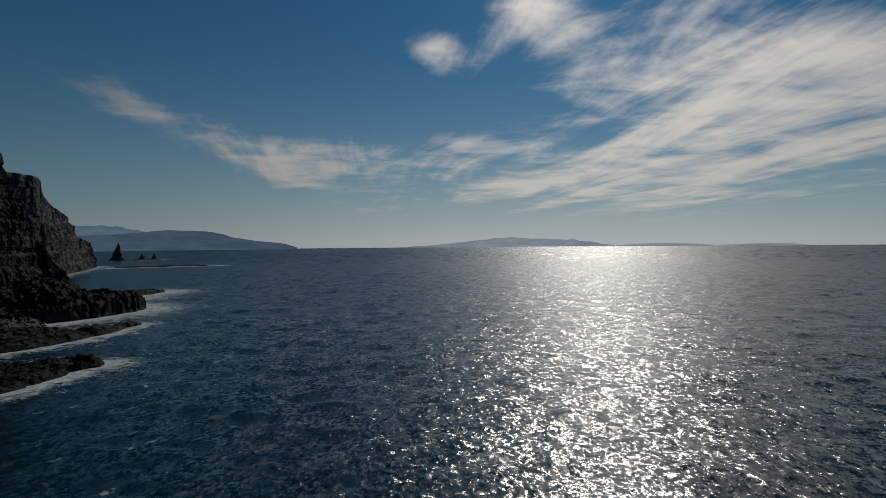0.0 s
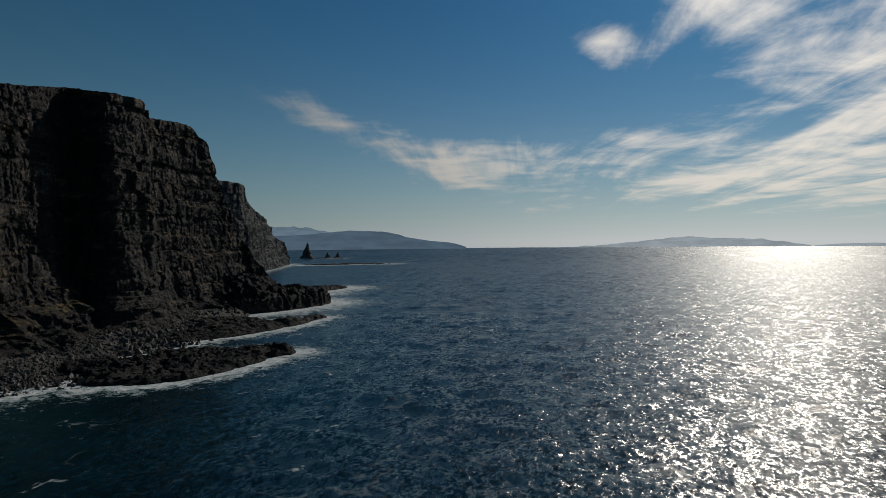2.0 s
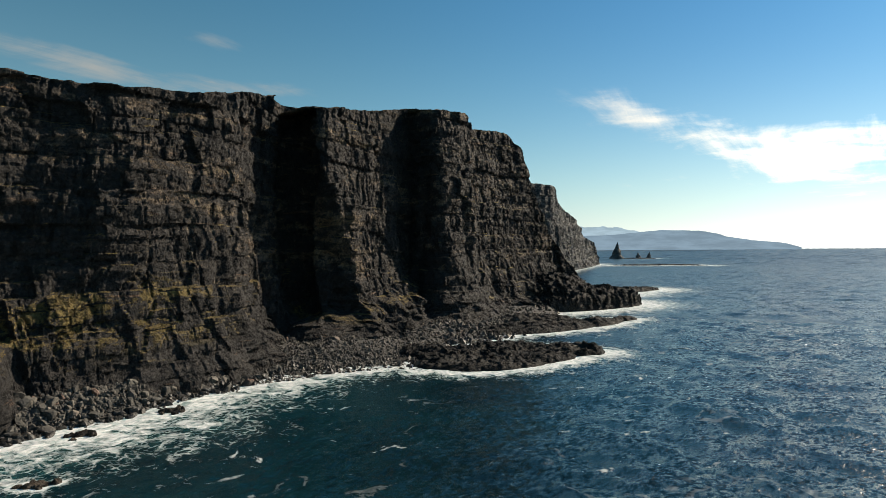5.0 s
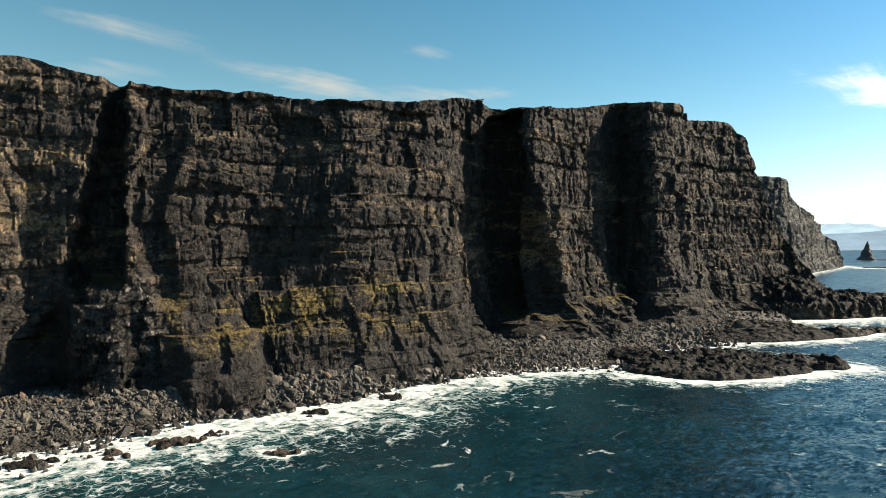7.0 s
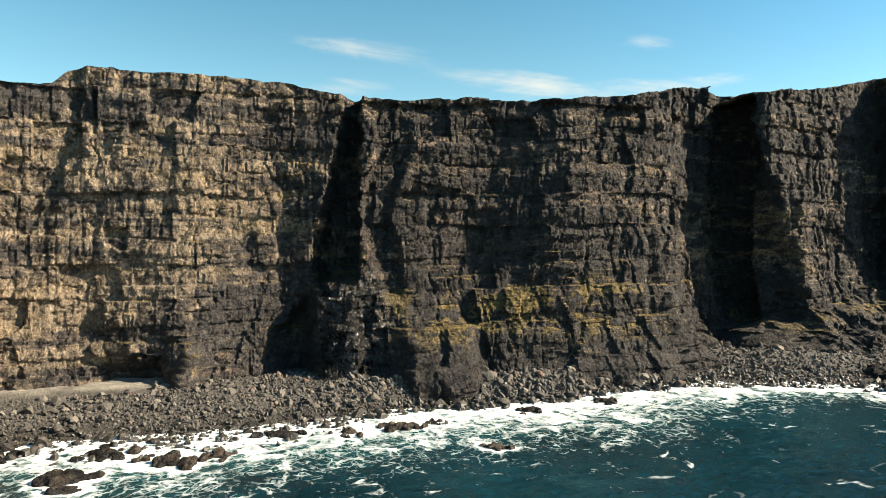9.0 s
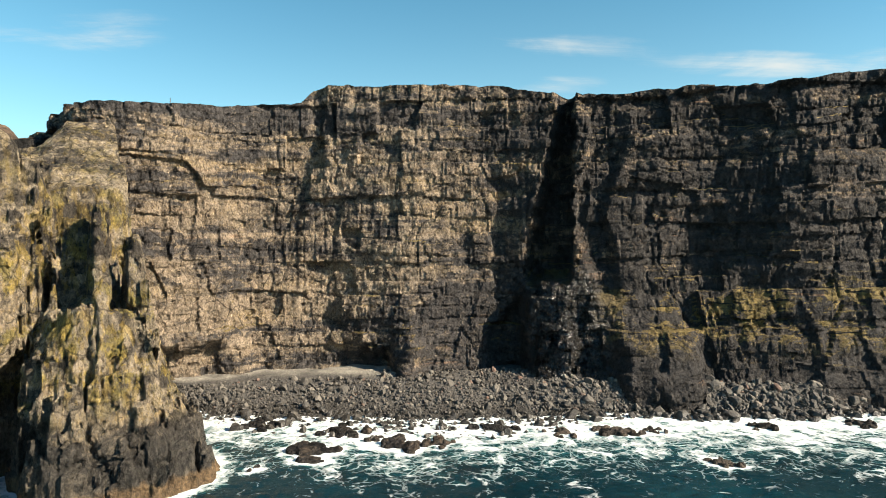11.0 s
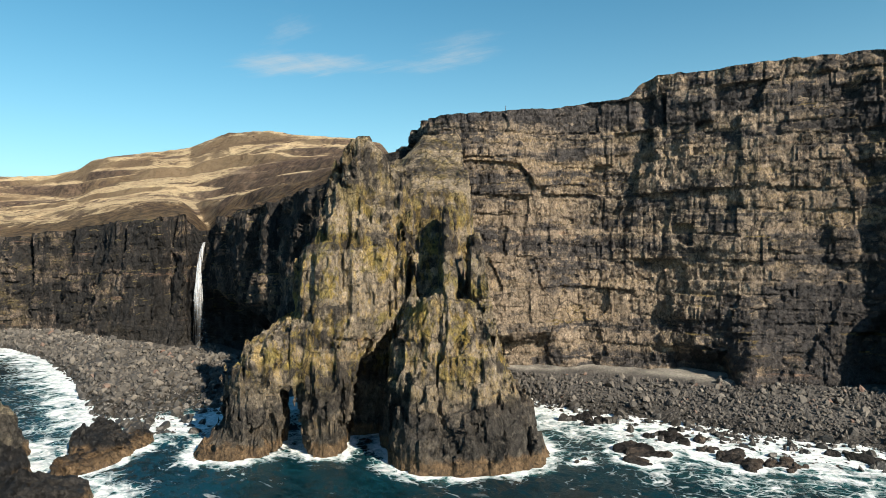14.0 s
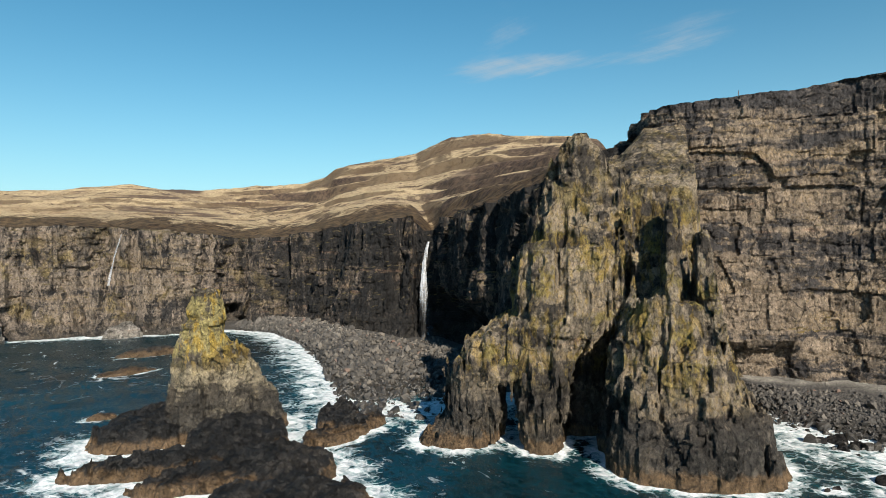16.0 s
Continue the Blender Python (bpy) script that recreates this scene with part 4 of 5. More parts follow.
def scatter(name, spots, sizes, parent, label, single, mat):
    """Boulders at the spots: those that single() picks (300 at most) as parts, the rest in one mesh."""
    rng = np.random.RandomState(len(spots))
    picked = np.nonzero(single(spots))[0]
    picked = picked[np.argsort(-sizes[picked])][:300]
    alone = np.zeros(len(spots), bool)
    alone[picked] = True
    turns = rng.uniform(0, 6.28, (len(spots), 3)) * (0.2, 0.2, 1)
    kinds = rng.randint(0, len(SHAPES), len(spots))
    pts, fcs, count = [], [], 0
    for k in range(len(spots)):
        if alone[k]:
            ob = part("boulder", SHAPE_MESHES[mat][kinds[k]], parent)
            ob.matrix_basis = Matrix.LocRotScale(Vector(spots[k]), Euler(turns[k]), Vector((sizes[k],) * 3))
        else:
            p, f = LOW_SHAPES[k % 12]
            m = np.array(Euler(turns[k]).to_matrix(), np.float32)
            pts.append(p @ m.T * sizes[k] + spots[k])
            fcs.append(f + count)
            count += len(p)
    if pts:
        rest = part(name, mesh_of(name, np.concatenate(pts), np.concatenate(fcs), mat, True), parent, label)
        tagged(rest, kind="stuff")


def beach_height(w, top):
    return -1.6 + (top + 1.6) * smooth(w, -0.3, 1.0)


rng = np.random.RandomState(8)
b = np.concatenate([rng.uniform(28.2, 121, 17000), rng.uniform(36, 62, 9000)])
w = rng.uniform(-0.5, 1.02, 26000)
nl, fl = np.interp(b, bearings, near_line), np.interp(b, bearings, far_line)
d = nl + (fl - nl) * w
keep = ~((b > 104) & (w > 0.72)) & (rng.uniform(0, 1, 26000) < np.where(w < 0, 0.85 * np.exp(w * 4.5), 1.0)) & ~((b < 60) & (w < -0.1))
b, w, d = b[keep], w[keep], d[keep]
size = np.clip(rng.lognormal(-0.52, 0.48, len(b)), 0.28, 2.4) * np.where(b < 42, 1.5, 1.0) * np.where(w < 0, 1.35, 1.0) * np.where((b > 62) & (b < 82), 1.25, 1.0)
xy = ground_plan(b, d)
spots = np.stack([xy[:, 0], xy[:, 1], np.maximum(beach_height(w, 7.0), -0.45) + 0.22 * size], -1)
scatter("boulders", spots, size, shore_beach, "grey and black sea-worn boulders", lambda p: (p[:, 1] > -90) & (p[:, 1] < 110), BOULDER)

b = rng.uniform(143, 164.5, 9000)
w = rng.uniform(-0.08, 0.95, 9000)
nl, fl = np.interp(b, bay_b, bay_near), np.interp(b, bay_b, bay_far)
size = np.clip(rng.lognormal(-0.38, 0.55, len(b)), 0.3, 2.9)
xy = ground_plan(b, nl + (fl - nl) * w)
spots = np.stack([xy[:, 0], xy[:, 1], beach_height(w, bay_top(b)) + 0.35 * size], -1)
scatter("boulders", spots, size, bay_beach, "pale grey tumbled boulders", lambda p: p[:, 1] > -235, PALE_BOULDER)


# ---- low rocks in the sea ----
def mound(name, shapes, mat, label, cell=0.6, seed=1.0, amount=0.8, category="rock"):
    """A low rock out of overlapping flat-topped lumps: x, y, half length, half width, turn, height."""
    sh = np.array(shapes, float)
    reach = sh[:, 2:4].max(1) + 4
    low = (np.min(sh[:, 0] - reach), np.min(sh[:, 1] - reach), -2.5)
    high = (np.max(sh[:, 0] + reach), np.max(sh[:, 1] + reach), np.max(sh[:, 5]) + 4)

    def field(X, Y, Z):
        F = np.full(X.shape, 50, np.float32)
        for cx, cy, a, b, turn, h in sh:
            c, s = math.cos(radians(turn)), math.sin(radians(turn))
            u, v = ((X - cx) * c + (Y - cy) * s) / a, (-(X - cx) * s + (Y - cy) * c) / b
            g = np.sqrt(u * u + v * v)
            side = (g - 1.06 + 0.22 * np.clip(Z / h, 0, 1)) * min(a, b)
            F = np.minimum(F, np.maximum(side, (Z - h + 0.5 * h * g * g) * 0.9))
        return crag(X, Y, Z, F, seed, amount)

    points, quads = surface_net(name, field, low, high, cell, mat)
    return tagged(new(name, mesh_of(name, points, quads, mat, True)), label, category)


def slabs(name, shapes, label, cell, seed, amount, category):
    """A shelf or reef: one thing with a mesh for each slab of it."""
    thing = tagged(new(name), label, category)
    for k, shape in enumerate(shapes):
        ob = mound("slab", [shape], SHELF_ROCK, "", cell, seed + 0.37 * k, amount)
        ob.parent = thing
        del ob["category"]


slabs("rock_shelf", [(-180, 226, 34, 17, 72, 4.2), (-166, 240, 30, 13, 60, 3.7), (-155, 254, 17, 10, 45, 4.3), (-176, 204, 20, 15, 40, 3.0), (-159, 212, 24, 9, 66, 2.6), (-152, 234, 18, 7, 80, 2.2), (-196, 212, 18, 12, 30, 4.0)], "flat black wave-cut rock shelf with surf at its edge", 0.7, 2.0, 0.75, "rock shelf")
slabs("rock_shelf", [(-211, 318, 44, 17, 72, 4.4), (-197, 352, 26, 10, 76, 3.6), (-192, 384, 12, 6, 80, 3.0), (-240, 330, 40, 18, 60, 5.0)], "dark rock shelf running out into the sea", 1.0, 3.0, 0.6, "rock shelf")
slabs("rock_nose", [(-258, 440, 60, 24, 70, 17.0), (-276, 428, 42, 30, 70, 27.0), (-256, 478, 32, 14, 75, 8.0)], "dark rocky nose at the foot of the cliff", 1.2, 4.0, 1.2, "rock")
slabs("reef", [(-310, 590, 60, 15, 72, 5.0), (-296, 622, 40, 8, 80, 3.4), (-300, 560, 30, 9, 60, 3.4), (-345, 560, 40, 26, 65, 9)], "low black reef awash at its edges", 1.6, 5.0, 0.8, "reef")
slabs("reef", [(-600, 1360, 90, 14, 35, 3.0), (-540, 1385, 40, 8, 20, 2.4)], "long low reef off the headland", 2.5, 6.0, 0.8, "reef")

mound("tidal_rock", [(-76, -169, 9.0, 6.0, 60, 5.6), (-70, -157, 10, 5, 20, 3.2), (-81, -164, 6, 5, 0, 3.5)], REEF_ROCK, "small brown tidal rock between the stacks", 0.45, 7.0, 0.8)
mound("tidal_rock", [(-36, -290, 12, 5, 15, 2.2)], REEF_ROCK, "low brown rock awash in the bay", 0.6, 8.0, 0.5)
mound("tidal_rock", [(-52, -335, 16, 6, 5, 3.0), (-70, -345, 10, 5, 0, 2.4)], REEF_ROCK, "flat brown rock below the far cliff", 0.8, 9.0, 0.5)
PALE_ROCK = rock("pale_rock", (0.16, 0.145, 0.125), (0.34, 0.31, 0.27), (0.30, 0.25, 0.18), grass_amount=0)
mound("fallen_slab", [(13, -424, 8, 5, 70, 13.0)], PALE_ROCK, "pale grey fallen slab at the foot of the far cliff", 0.8, 16.0, 0.7)
mound("fallen_slab", [(-50, -412, 10, 4, 10, 8.0)], PALE_ROCK, "pale grey fallen slab at the foot of the far cliff", 0.8, 17.0, 0.7)
mound("tidal_rock", [(-20, -215, 4, 3, 0, 2.0)], REEF_ROCK, "little dark rock ringed with foam", 0.45, 10.0, 0.4)
SURF_ROCKS = [(-152, -55, 10, 4.5, 35, 1.6), (-159, -37, 7, 3.5, 60, 1.5), (-161, -25, 4.5, 2.5, 80, 1.3), (-176, -12, 7, 3, 85, 1.3), (-174, 6, 5, 3, 70, 1.4), (-176, 20, 7, 2.5, 80, 1.3), (-178, 30, 3, 2.2, 40, 1.4),
              (-154, 42, 3.5, 1.8, 60, 1.0), (-168, -53, 8, 4, 50, 1.5), (-138, -65, 1.6, 1.3, 0, 1.1), (-186, 60, 4, 2, 70, 1.1), (-192, 88, 3.5, 2, 60, 1.1), (-172, -80, 6, 4, 30, 1.4)]
for k, lump in enumerate(SURF_ROCKS):
    x, y, a, b, turn, h = lump
    bits = [(x, y, 0.45 * a, 0.6 * b, turn, h)]
    for _ in range(10):
        f, r = random.uniform(0, 6.28), random.uniform(0.35, 1.15)
        px, py, size = a * r * math.cos(f), b * 1.3 * r * math.sin(f), random.uniform(0.14, 0.34)
        c, v = math.cos(radians(turn)), math.sin(radians(turn))
        bits.append((x + px * c - py * v, y + px * v + py * c, max(0.9, a * size), max(0.8, a * size * random.uniform(0.5, 0.9)), random.uniform(0, 180), h * random.uniform(0.45, 1.0)))
    mound("tidal_rock", bits, RAGGED_ROCK, "ragged dark brown rocks awash in white surf", 0.4, 20.0 + k, 0.55)


# ---- the arched stack ----
def arched_stack():
    def field(X, Y, Z):
        fin = tower(X, Y, Z, [-3, 0, 18, 28, 34, 49, 52, 62, 67, 72, 76.5, 78.8], [-19, -19, -21, -22, -21.5, -20, -15.5, -12, -11, -9.6, -7.4, -5.8], [-8, -8, -7, 3, 7, 8.5, 8.5, 8.5, 7.5, 3.6, -0.4, -2.4],
                    [22, 22, 18, 16, 15, 12, 10, 8, 7, 5, 3.5, 2], [176, 176, 174, 172, 172, 171, 171, 170, 170, 169, 168, 168])
        leg = tower(X, Y, Z, [-3, 0, 6, 15, 18, 27, 34, 40], [-47, -46, -41, -39, -38.5, -32.6, -22, -20], [-24.5, -24.5, -24.5, -23, -12, -10, -10, -10], [11, 11, 9, 8, 8.5, 8, 7, 6], [166, 166, 166, 166, 166, 167, 168, 169])
        front = tower(X, Y, Z, [-3, 0, 15, 28, 34, 40, 45], [0, 0.5, 2, 4, 8, 9.8, 10.5], [43, 41, 34, 28.5, 27, 25.5, 23.5], [22, 21, 17, 13, 11, 9, 6], [159, 159, 159, 159, 158, 157, 157])
        one = tower(X, Y, Z, [30, 45, 56, 60.5], [14.9, 15.1, 15.3, 15.6], [18.9, 18.8, 18.6, 18.2], [9, 8, 6.5, 3.5], [158, 157, 156, 156], 5.0)
        two = tower(X, Y, Z, [28, 40, 49, 53], [21.5, 21.7, 21.9, 22.4], [27, 26.2, 25, 24.2], [9, 8, 6.5, 3.5], [158, 157, 156, 156], 5.0)
        screen = tower(X, Y, Z, [20, 40, 50, 57], [6, 8, 9.5, 11.5], [26, 25, 22.5, 18], [6, 5, 4, 2.5], [169, 168.5, 168, 167.5], 4.0)
        # clefts that part the pinnacles and keep the sun out
        cleft = np.minimum(np.maximum.reduce([np.abs(X - 12.6) - 2.5, 38 + 0.4 * (X - 11) - Z, Z - 60, Y - 164]), np.maximum.reduce([np.abs(X - 20.2) - 1.5, 38 - Z, Z - 60, Y - 163]))
        one, two = np.maximum(one, -cleft), np.maximum(two, -cleft)
        link = tower(X, Y, Z, [-3, 0, 30, 50, 60, 66], [-14, -14, -8, -2, 1, 3], [28, 28, 24, 18, 13, 8], [14, 14, 12, 9, 7, 4], [190, 190, 189, 187, 184, 181])
        # unseen mass behind the fin, added to throw shade on the waterfall's foot
        back = tower(X, Y, Z, [-3, 0, 30, 45, 58, 64], [-22, -22, -21, -20, -14, -10], [16, 16, 15, 14, 12, 8], [26, 25, 21, 18, 14, 8], [204, 204, 203, 202, 200, 198])
        run = Y - 178
        half = np.interp(Z, [-3, 0, 40, 70, 90], [15, 14, 11, 9, 7]).astype(np.float32)
        ridge_wall = np.maximum.reduce([np.abs(X - 11 - 0.13 * run) - half - 5, Z - 68 - 0.22 * run - 2 * np.sin(run / 6) - 1.25 * np.clip(X - 8, 0, 9) * smooth(run, 25, 60), 172 - Y, Y - 246])
        F = np.minimum.reduce([fin, leg, ridge_wall, np.maximum(front, -cleft), one, two, screen, link, back])
        return crag(X, Y, Z, F, 3.0, 1.0 - 0.62 * smooth(Z, 34, 42) * smooth(X, 8, 10), 80.0)

    points, quads = surface_net("sea_stack", field, (-54, 128, -2.5), (52, 248, 104), 0.5, STACK_ROCK)
    thing = tagged(new("sea_stack"), "tall arched basalt sea stack with yellow lichen and twin pinnacles", "sea stack")

    def chooser(mid):
        which = np.zeros(len(mid), int)
        which[mid[:, 0] < -20.5] = 1
        which[(mid[:, 0] > 3) & (mid[:, 1] < 172)] = 2
        which[mid[:, 1] > 190] = 5
        which[(mid[:, 0] > 14) & (mid[:, 0] < 20.2) & (mid[:, 2] > 43) & (mid[:, 1] < 164)] = 3
        which[(mid[:, 0] >= 20.2) & (mid[:, 2] > 41) & (mid[:, 1] < 164)] = 4
        return which

    world_points = framed(points, 133.0)
    mid = points[quads].mean(1)
    which = chooser(mid)
    for k, (name, label) in enumerate((("fin", "high grey-brown fin of rock"), ("arch_leg", "leg of the arch with a brown tide band"), ("buttress", "broad dark-footed buttress with golden lichen"), ("pinnacle", ""), ("pinnacle", ""), ("neck", "rock wall that joins stack and cliff, with an unseen shading mass added"))):
        q = quads[which == k]
        used, back = np.unique(q, return_inverse=True)
        part(name, mesh_of(name, world_points[used], back.reshape(-1, 4), STACK_ROCK, True), thing, label)


arched_stack()


def lichen_spire():
    def field(X, Y, Z):
        F = tower(X, Y, Z, [-3, 0, 11, 19, 23.5, 29.6, 34, 39.5], [-16, -15, -13.5, -12.8, -12.3, -9.3, -8.3, -7], [18, 17, 13, 7.5, 4.6, 1.3, 0.8, -0.6], [13, 12, 10, 8, 7, 5, 4, 3], [188, 188, 187, 187, 187, 187, 187, 187])
        return crag(X, Y, Z, F, 5.0, 0.75, 40.0)

    points, quads = surface_net("spire", field, (-22, 168, -2.5), (20, 206, 43), 0.5, SPIRE_ROCK)
    thing = tagged(new("sea_stack"), "slender sea stack gold with lichen on a dark rock platform", "sea stack")
    part("spire", mesh_of("spire", framed(points, 165.5), quads, SPIRE_ROCK, True), thing, "lichen-covered spire")
    for shapes, seed in (([(-36, -187, 22, 12, 12, 8.0), (-46, -166, 12, 15, 0, 7.5)], 13.0), ([(-30, -157, 22, 6.5, -13, 5.0), (-48, -140, 12, 14, 0, 6.0), (-34, -142, 17, 6, -15, 4.0), (-43, -118, 17, 12, -50, 5.5)], 14.0)):
        ob = mound("platform", shapes, REEF_ROCK, "black rock platform with a brown tide band", 0.5, seed, 0.6)
        ob.parent = thing
        del ob["category"]


lichen_spire()


# ---- waterfalls ----
def waterfall(turn, distance, top, foot, wide, slant, label):
    """Falling water: three ragged sheets that spread as they drop, before the rock."""
    a = radians(turn)
    w, r = np.array([-math.sin(a), math.cos(a)]), np.array([math.cos(a), math.sin(a)])
    thing = tagged(new("waterfall"), label, "waterfall")
    for k in range(3):
        v = np.linspace(0, 1, 60)[:, None]
        u = np.linspace(-1, 1, 9)[None, :]
        spread = wide * (0.35 + 0.65 * v ** 0.8) * (1 - 0.22 * k)
        lean = slant * v + wide * np.interp(v, [0, 0.08, 0.22, 0.5, 1], [0, -0.45, -0.8, -0.85, -0.3]) + 0.3 * np.sin(v * 7 + k)
        right = u * spread * (0.5 + 0.8 * v) + lean + 0.3 * value_noise(stack(u * 2 + 0 * v, v * 9, k + 0.3)).reshape(60, 9)
        away = distance - 2.5 * np.sqrt(v) + 0.9 * k - 0.6 * np.cos(u * 1.6) + 0 * v
        z = top + (foot - top) * v + 0 * u
        pts = np.stack([away * w[0] + right * r[0], away * w[1] + right * r[1], z], -1)
        part("fall", mesh_of("fall", pts.reshape(-1, 3), grid_faces(60, 9), FALL), thing)


waterfall(147.75, 334, 53.6, -1.0, 3.3, 0.0, "white waterfall dropping from a notch in the cliff")
waterfall(173.2, 424, 60.0, 30.0, 0.5, -7.0, "thin thread of a waterfall down a dark cleft")


# ---- small things on the shore and the brink ----
def grass_clump(x, y, z, wide, deep, count):
    """A fresh green clump: many bent blades."""
    rng = np.random.RandomState(5)
    pts, fcs = [], []
    for k in range(count):
        a, r = rng.uniform(0, 6.283), math.sqrt(rng.uniform(0, 1))
        bx, by = x + math.cos(a) * r * deep, y + math.sin(a) * r * wide
        tall, lean, turn, w = rng.uniform(0.4, 1.3), rng.uniform(0.1, 0.7), rng.uniform(0, 6.283), rng.uniform(0.10, 0.22)
        base = z + 0.9 * (1 - r * r) + 0.10 * (bx - x) * -1
        side = np.array([-math.sin(turn), math.cos(turn), 0]) * w
        tip = np.array([math.cos(turn) * lean, math.sin(turn) * lean, tall])
        root = np.array([bx, by, base])
        n0 = len(pts)
        pts += [root - side, root + side, root + tip * 0.6 + side * 0.8, root + tip * 0.6 - side * 0.8, root + tip + np.array([0, 0, -0.1]), root + tip]
        fcs += [(n0, n0 + 1, n0 + 2, n0 + 3), (n0 + 3, n0 + 2, n0 + 5, n0 + 4)]
    return tagged(new("grass_clump", mesh_of("grass_clump", np.array(pts), np.array(fcs), GREEN, True)), "bright green grass clump among dark beach boulders", "grass", kind="stuff")


def make_green():
    m, n = material("fresh_grass")
    at = n.place()
    surface(n, n.mix(n.noise(at, 0.9, 4.0), (0.07, 0.10, 0.015), (0.24, 0.24, 0.045)), 0.9)
    return m


GREEN = make_green()
grass_clump(-222, 114, 7.0, 6.0, 4.0, 900)


def brink_post(turn, tall):
    """A weathered stake at the brink of the cliff."""
    at = main_brink[int(np.argmin(np.abs(main_turn - turn)))]
    bm = bmesh.new()
    bmesh.ops.create_cone(bm, cap_ends=True, segments=8, radius1=0.11, radius2=0.09, depth=tall)
    bmesh.ops.bevel(bm, geom=[e for e in bm.edges if all(v.co.z > 0 for v in e.verts)], offset=0.03, segments=2, affect="EDGES")
    bmesh.ops.translate(bm, verts=bm.verts, vec=(at[0] - 1.5, at[1], at[2] + tall / 2 - 0.3))
    me = bpy.data.meshes.new("fence_post")
    bm.to_mesh(me)
    bm.free()
    me.materials.append(MOOR)
    return tagged(new("fence_post", me), "lone weathered wooden post on the cliff top", "post")


brink_post(121.7, 2.4)

# ---- far sea stacks ----
def far_stack(turn, distance, tall, wide, lean):
    a = radians(turn)
    bm = bmesh.new()
    rings = []
    levels = 26
    for i in range(levels + 1):
        h = i / levels
        width = wide * ((1 - h) ** 1.15 * 0.9 + 0.10 * (1 - h) + 0.02) * (1 + 0.10 * math.sin(h * 17))
        ring = []
        for j in range(20):
            f = j / 20 * 2 * math.pi
            k = 1 + 0.25 * noise.noise(Vector((math.cos(f) * 1.5, math.sin(f) * 1.5, h * 6 + turn)))
            ring.append(bm.verts.new((-math.sin(a) * distance + math.cos(f) * width * k + lean * h, math.cos(a) * distance + math.sin(f) * width * k, -2 + (tall + 2) * h)))
        rings.append(ring)
    for lower, upper in zip(rings, rings[1:]):
        for j in range(20):
            bm.faces.new((lower[j], lower[(j + 1) % 20], upper[(j + 1) % 20], upper[j]))
    bm.faces.new(rings[-1])
    me = bpy.data.meshes.new("sea_stack")
    bm.to_mesh(me)
    bm.free()
    me.materials.append(FAR_HAZED_ROCK)
    return tagged(new("sea_stack", me), "dark pointed sea stack standing off the headland", "sea stack", group="stacks off the headland")


# rock of the far stacks, its colour lightened to carry the haze
FAR_HAZED_ROCK = rock("far_hazed_rock", (0.10, 0.10, 0.10), (0.18, 0.175, 0.17), (0.17, 0.16, 0.14), grass_amount=0)
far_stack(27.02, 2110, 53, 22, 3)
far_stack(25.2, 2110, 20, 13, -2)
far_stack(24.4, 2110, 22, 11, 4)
mound("reef", [(-900, 1905, 60, 14, 5, 3.0)], FAR_HAZED_ROCK, "low reef round the far stacks", 3.0, 15.0, 0.6, "reef")


# ---- distance ----
def ridge(name, profile, distance, mat, label, seed, jag):
    """Far land: a long hill with a given skyline (bearing, angle), thick and sloping away."""
    p = np.array(profile[::-1], float)
    b = np.linspace(p[0, 0], p[-1, 0], 260)
    el = np.interp(b, p[:, 0], p[:, 1])
    el = el + jag * fractal(stack(b * 1.3, seed, 0.5), 4) * smooth(np.minimum(b - b[0], b[-1] - b), 0, 1.5)
    rows = []
    for d, part_up in ((distance, -0.05), (distance + 20, 0.25), (distance + 50, 0.6), (distance + 80, 0.9), (distance + 100, 1.0), (distance + 160, 0.6), (distance + 190, -0.05)):
        xy = ground_plan(b, np.full(len(b), d))
        crest = 50 + d * np.tan(np.radians(el))
        wob = 1 + 0.12 * fractal(stack(b * 2.1, d * 0.013, seed), 3) * (0.05 < part_up < 0.95)
        rows.append(np.stack([xy[:, 0], xy[:, 1], np.maximum(crest, 0) * part_up * wob - 1], -1))
    pts = np.stack(rows)
    ob = new(name, mesh_of(name, pts.reshape(-1, 3), grid_faces(len(rows), len(b))[:, ::-1], mat))
    return tagged(ob, label, "hills", kind="structure")


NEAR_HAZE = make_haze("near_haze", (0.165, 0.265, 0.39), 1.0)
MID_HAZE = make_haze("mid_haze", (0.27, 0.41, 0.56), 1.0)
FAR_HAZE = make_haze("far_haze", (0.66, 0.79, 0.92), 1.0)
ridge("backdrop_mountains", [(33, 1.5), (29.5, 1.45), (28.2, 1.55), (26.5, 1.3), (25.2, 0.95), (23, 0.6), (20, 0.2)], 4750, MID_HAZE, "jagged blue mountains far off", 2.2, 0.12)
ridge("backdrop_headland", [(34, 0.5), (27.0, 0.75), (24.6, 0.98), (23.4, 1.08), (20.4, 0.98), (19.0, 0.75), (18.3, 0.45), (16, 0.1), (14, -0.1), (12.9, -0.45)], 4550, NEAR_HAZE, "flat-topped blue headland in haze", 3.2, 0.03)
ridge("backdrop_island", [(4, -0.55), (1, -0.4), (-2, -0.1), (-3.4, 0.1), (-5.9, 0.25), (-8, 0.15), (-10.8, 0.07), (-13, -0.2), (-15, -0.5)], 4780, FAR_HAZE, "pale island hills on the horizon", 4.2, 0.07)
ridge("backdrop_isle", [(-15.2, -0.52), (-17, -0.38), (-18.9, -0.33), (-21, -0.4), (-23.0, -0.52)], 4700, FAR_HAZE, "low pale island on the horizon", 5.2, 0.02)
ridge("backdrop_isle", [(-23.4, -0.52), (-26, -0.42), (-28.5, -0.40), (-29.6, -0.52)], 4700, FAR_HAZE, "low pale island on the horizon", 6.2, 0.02)


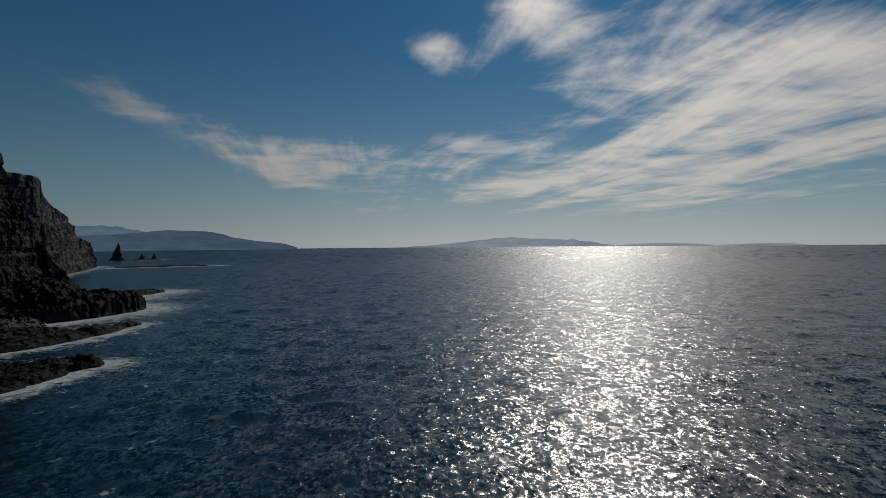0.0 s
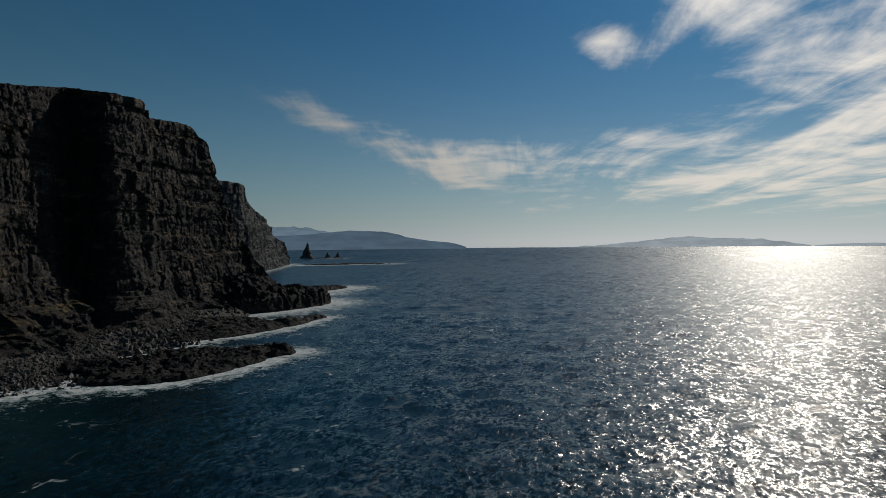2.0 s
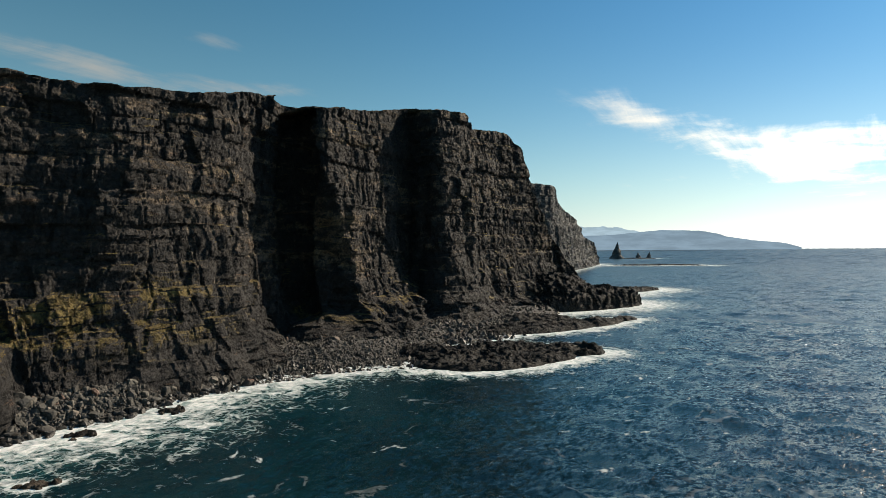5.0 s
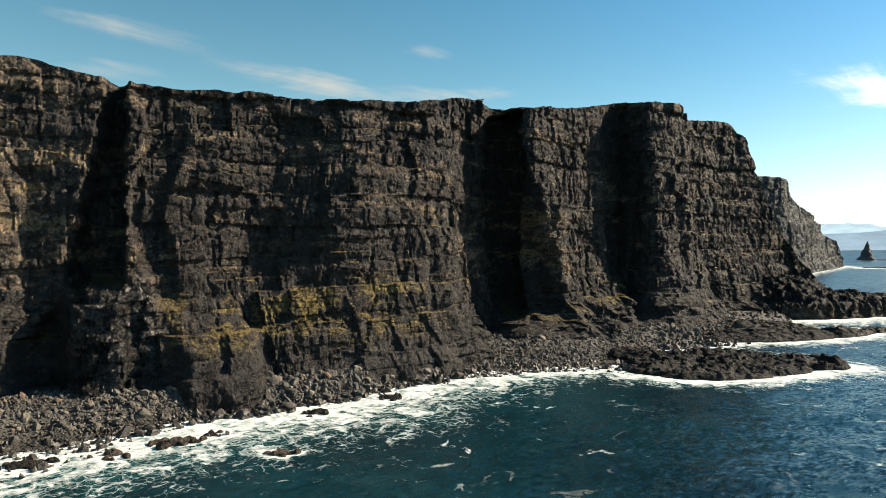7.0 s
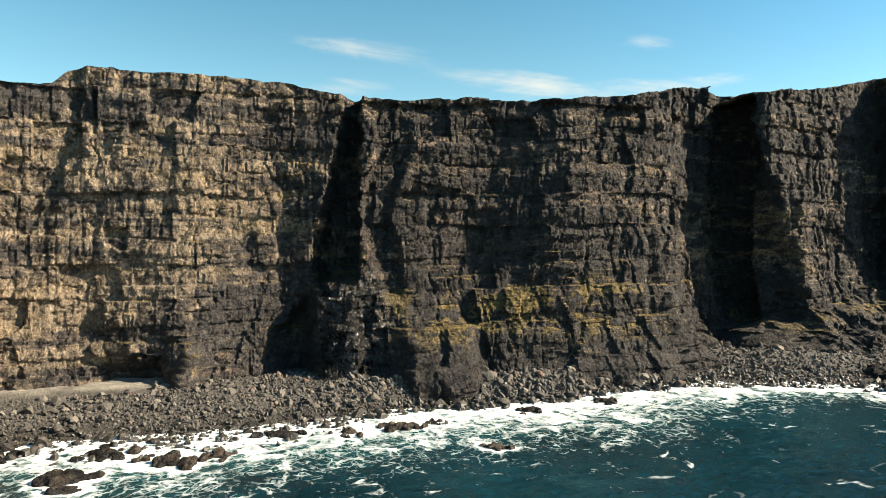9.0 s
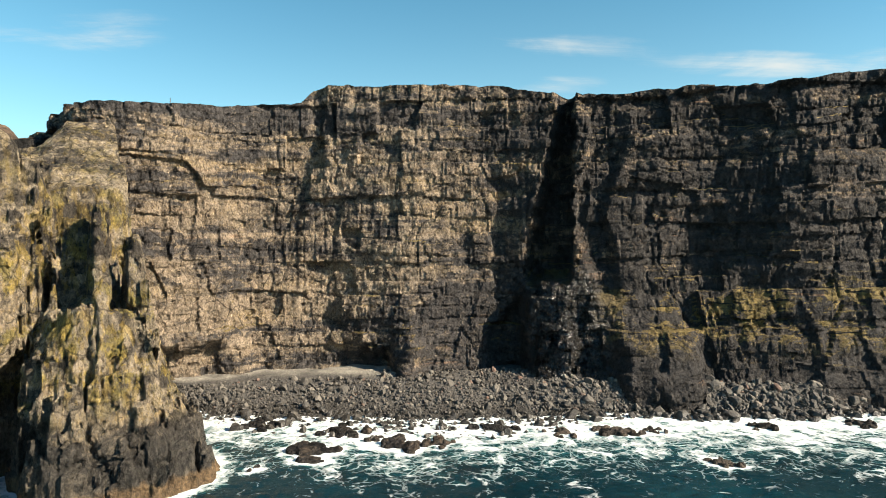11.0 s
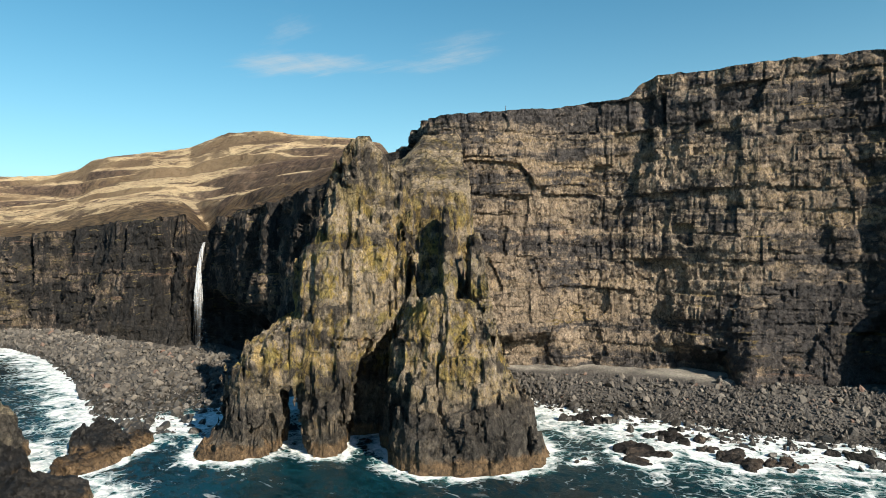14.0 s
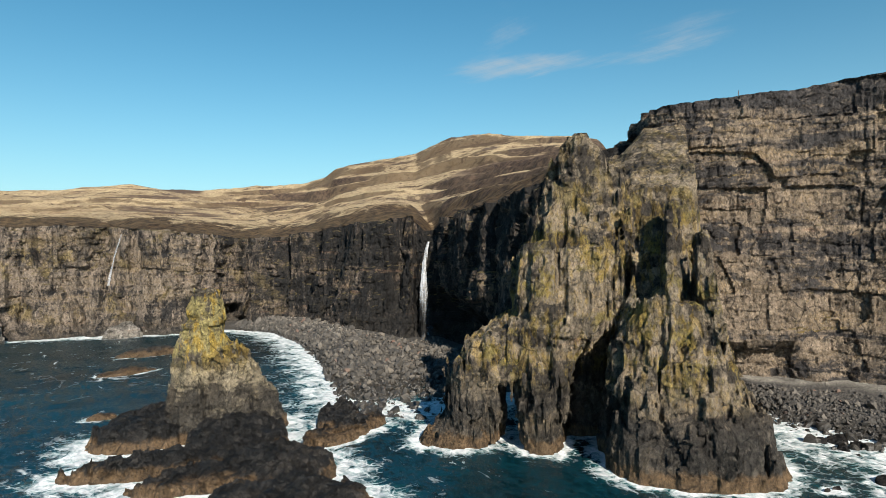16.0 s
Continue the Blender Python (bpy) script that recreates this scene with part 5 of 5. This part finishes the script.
# ---- the sea ----
def sea():
    # two rings of one sheet: the near water, and the open sea, whose waves are close set where it lies open to the sun
    near_d = np.concatenate([np.geomspace(14, 60, 20)[:-1], np.geomspace(60, 320, 150)])
    far_d = np.concatenate([np.arange(318, 1750, 5.0), np.geomspace(1750, 4990, 340)])
    near_b = np.linspace(0, 360, 720, endpoint=False)
    far_b = np.concatenate([np.arange(0, 62, 0.3), np.arange(62, 140, 2.0), np.arange(140, 200, 0.5), np.arange(200, 318, 2.0), np.arange(318, 360, 0.18)])
    far_b[far_b < 34] = np.arange(np.sum(far_b < 34)) * 34 / np.sum(far_b < 34)
    rings = [np.meshgrid(near_d, near_b, indexing="ij"), np.meshgrid(far_d, far_b, indexing="ij")]
    D, B = (np.concatenate([r[k].ravel() for r in rings]) for k in (0, 1))
    first = grid_faces(*rings[0][0].shape, wrap=True)
    faces = np.concatenate([first, grid_faces(*rings[1][0].shape, wrap=True) + rings[0][0].size])
    xy = ground_plan(B, D)
    x, y = xy[:, 0], xy[:, 1]
    u, v = x * 0.3 + y, x - y * 0.3
    chop = 0.95 * value_noise(stack(u / 9, v / 15, 0.5)) + 0.72 * value_noise(stack(u / 4.2, v / 6.4, 3.5)) + 0.30 * value_noise(stack((x + y * 0.3) / 3.0, y / 3.6, 6.5)) * smooth(-D, -330, -230)
    roll = 2.4 * value_noise(stack(u / 17, v / 26, 8.5)) + 1.4 * value_noise(stack(u / 11, v / 17, 5.5))
    far_off = smooth(D, 600, 2200)
    swell = chop * (1 - far_off) + roll * far_off
    # how far each point lies from the rocks, 0 at the rock to 1 in open water
    edge = [ground_plan(np.repeat(bearings, 1), near_line), ground_plan(bay_b, bay_near)]
    for p in (BAY[14:],):
        q = np.array(p, float)
        edge.append(along(ground_plan(q[:, 0], q[:, 1] - q[:, 3] - 2), q[:, :1], 3.0)[1])
    reach = [np.full(len(e), r) for e, r in zip(edge, (58.0, 31.0, 18.0))]
    reach[0] = np.interp(bearings, [28, 45, 58, 70, 100, 115], [26.0, 28.0, 50.0, 72.0, 72.0, 52.0])
    edge.append(along(ground_plan(np.array(HEADLAND)[:, 0], np.array(HEADLAND)[:, 1] - np.array(HEADLAND)[:, 3]), np.array(HEADLAND)[:, :1], 8.0)[1])
    reach.append(np.full(len(edge[-1]), 60.0))
    for ob in [o for o in scene.objects if o.type == "MESH" and o.name.split(".")[0] in ("slab", "reef", "tidal_rock", "platform", "spire", "fin", "arch_leg", "buttress")]:
        kind = ob.parent.name if ob.name.startswith("slab") else ob.name
        co = np.empty(len(ob.data.vertices) * 3, np.float32)
        ob.data.vertices.foreach_get("co", co)
        co = co.reshape(-1, 3)
        wet = co[np.abs(co[:, 2]) < 0.6][::9, :2]
        edge.append(wet)
        reach.append(np.full(len(wet), 25.0 if "shelf" in kind else (6.0 if len(co) > 2500 else 4.0) if "tidal" in kind else 15.0 if "platform" in kind or "spire" in kind else 75.0 if np.abs(co).max() > 800 else 70.0 if kind.startswith("reef") else 64.0 if "nose" in kind else 7.5))
    edge, reach = np.concatenate(edge), np.concatenate(reach)
    shore = np.ones(len(x), np.float32)
    around = np.nonzero((x < 120) & ((D < 760) | ((D < 2300) & (x < -200) & (y > 500))))[0]
    for chunk in np.array_split(around, 60):
        gap = np.hypot(x[chunk, None] - edge[None, :, 0].astype(np.float32), y[chunk, None] - edge[None, :, 1].astype(np.float32)) / reach[None, :]
        shore[chunk] = np.clip(gap.min(1), 0, 1)
    z = swell * (0.3 + 0.7 * smooth(shore, 0.1, 1.0))
    me = mesh_of("sea", np.stack([x, y, z], -1), faces[:, ::-1], WATER)
    me.attributes.new("shore", "FLOAT", "POINT").data.foreach_set("value", shore)
    me.attributes.new("offshore", "FLOAT", "POINT").data.foreach_set("value", smooth(np.log(D), math.log(200), math.log(1900)).astype(np.float32))
    return tagged(new("water", me), "dark teal sea with choppy waves, sun glitter and surf", "sea", kind="structure")


sea()
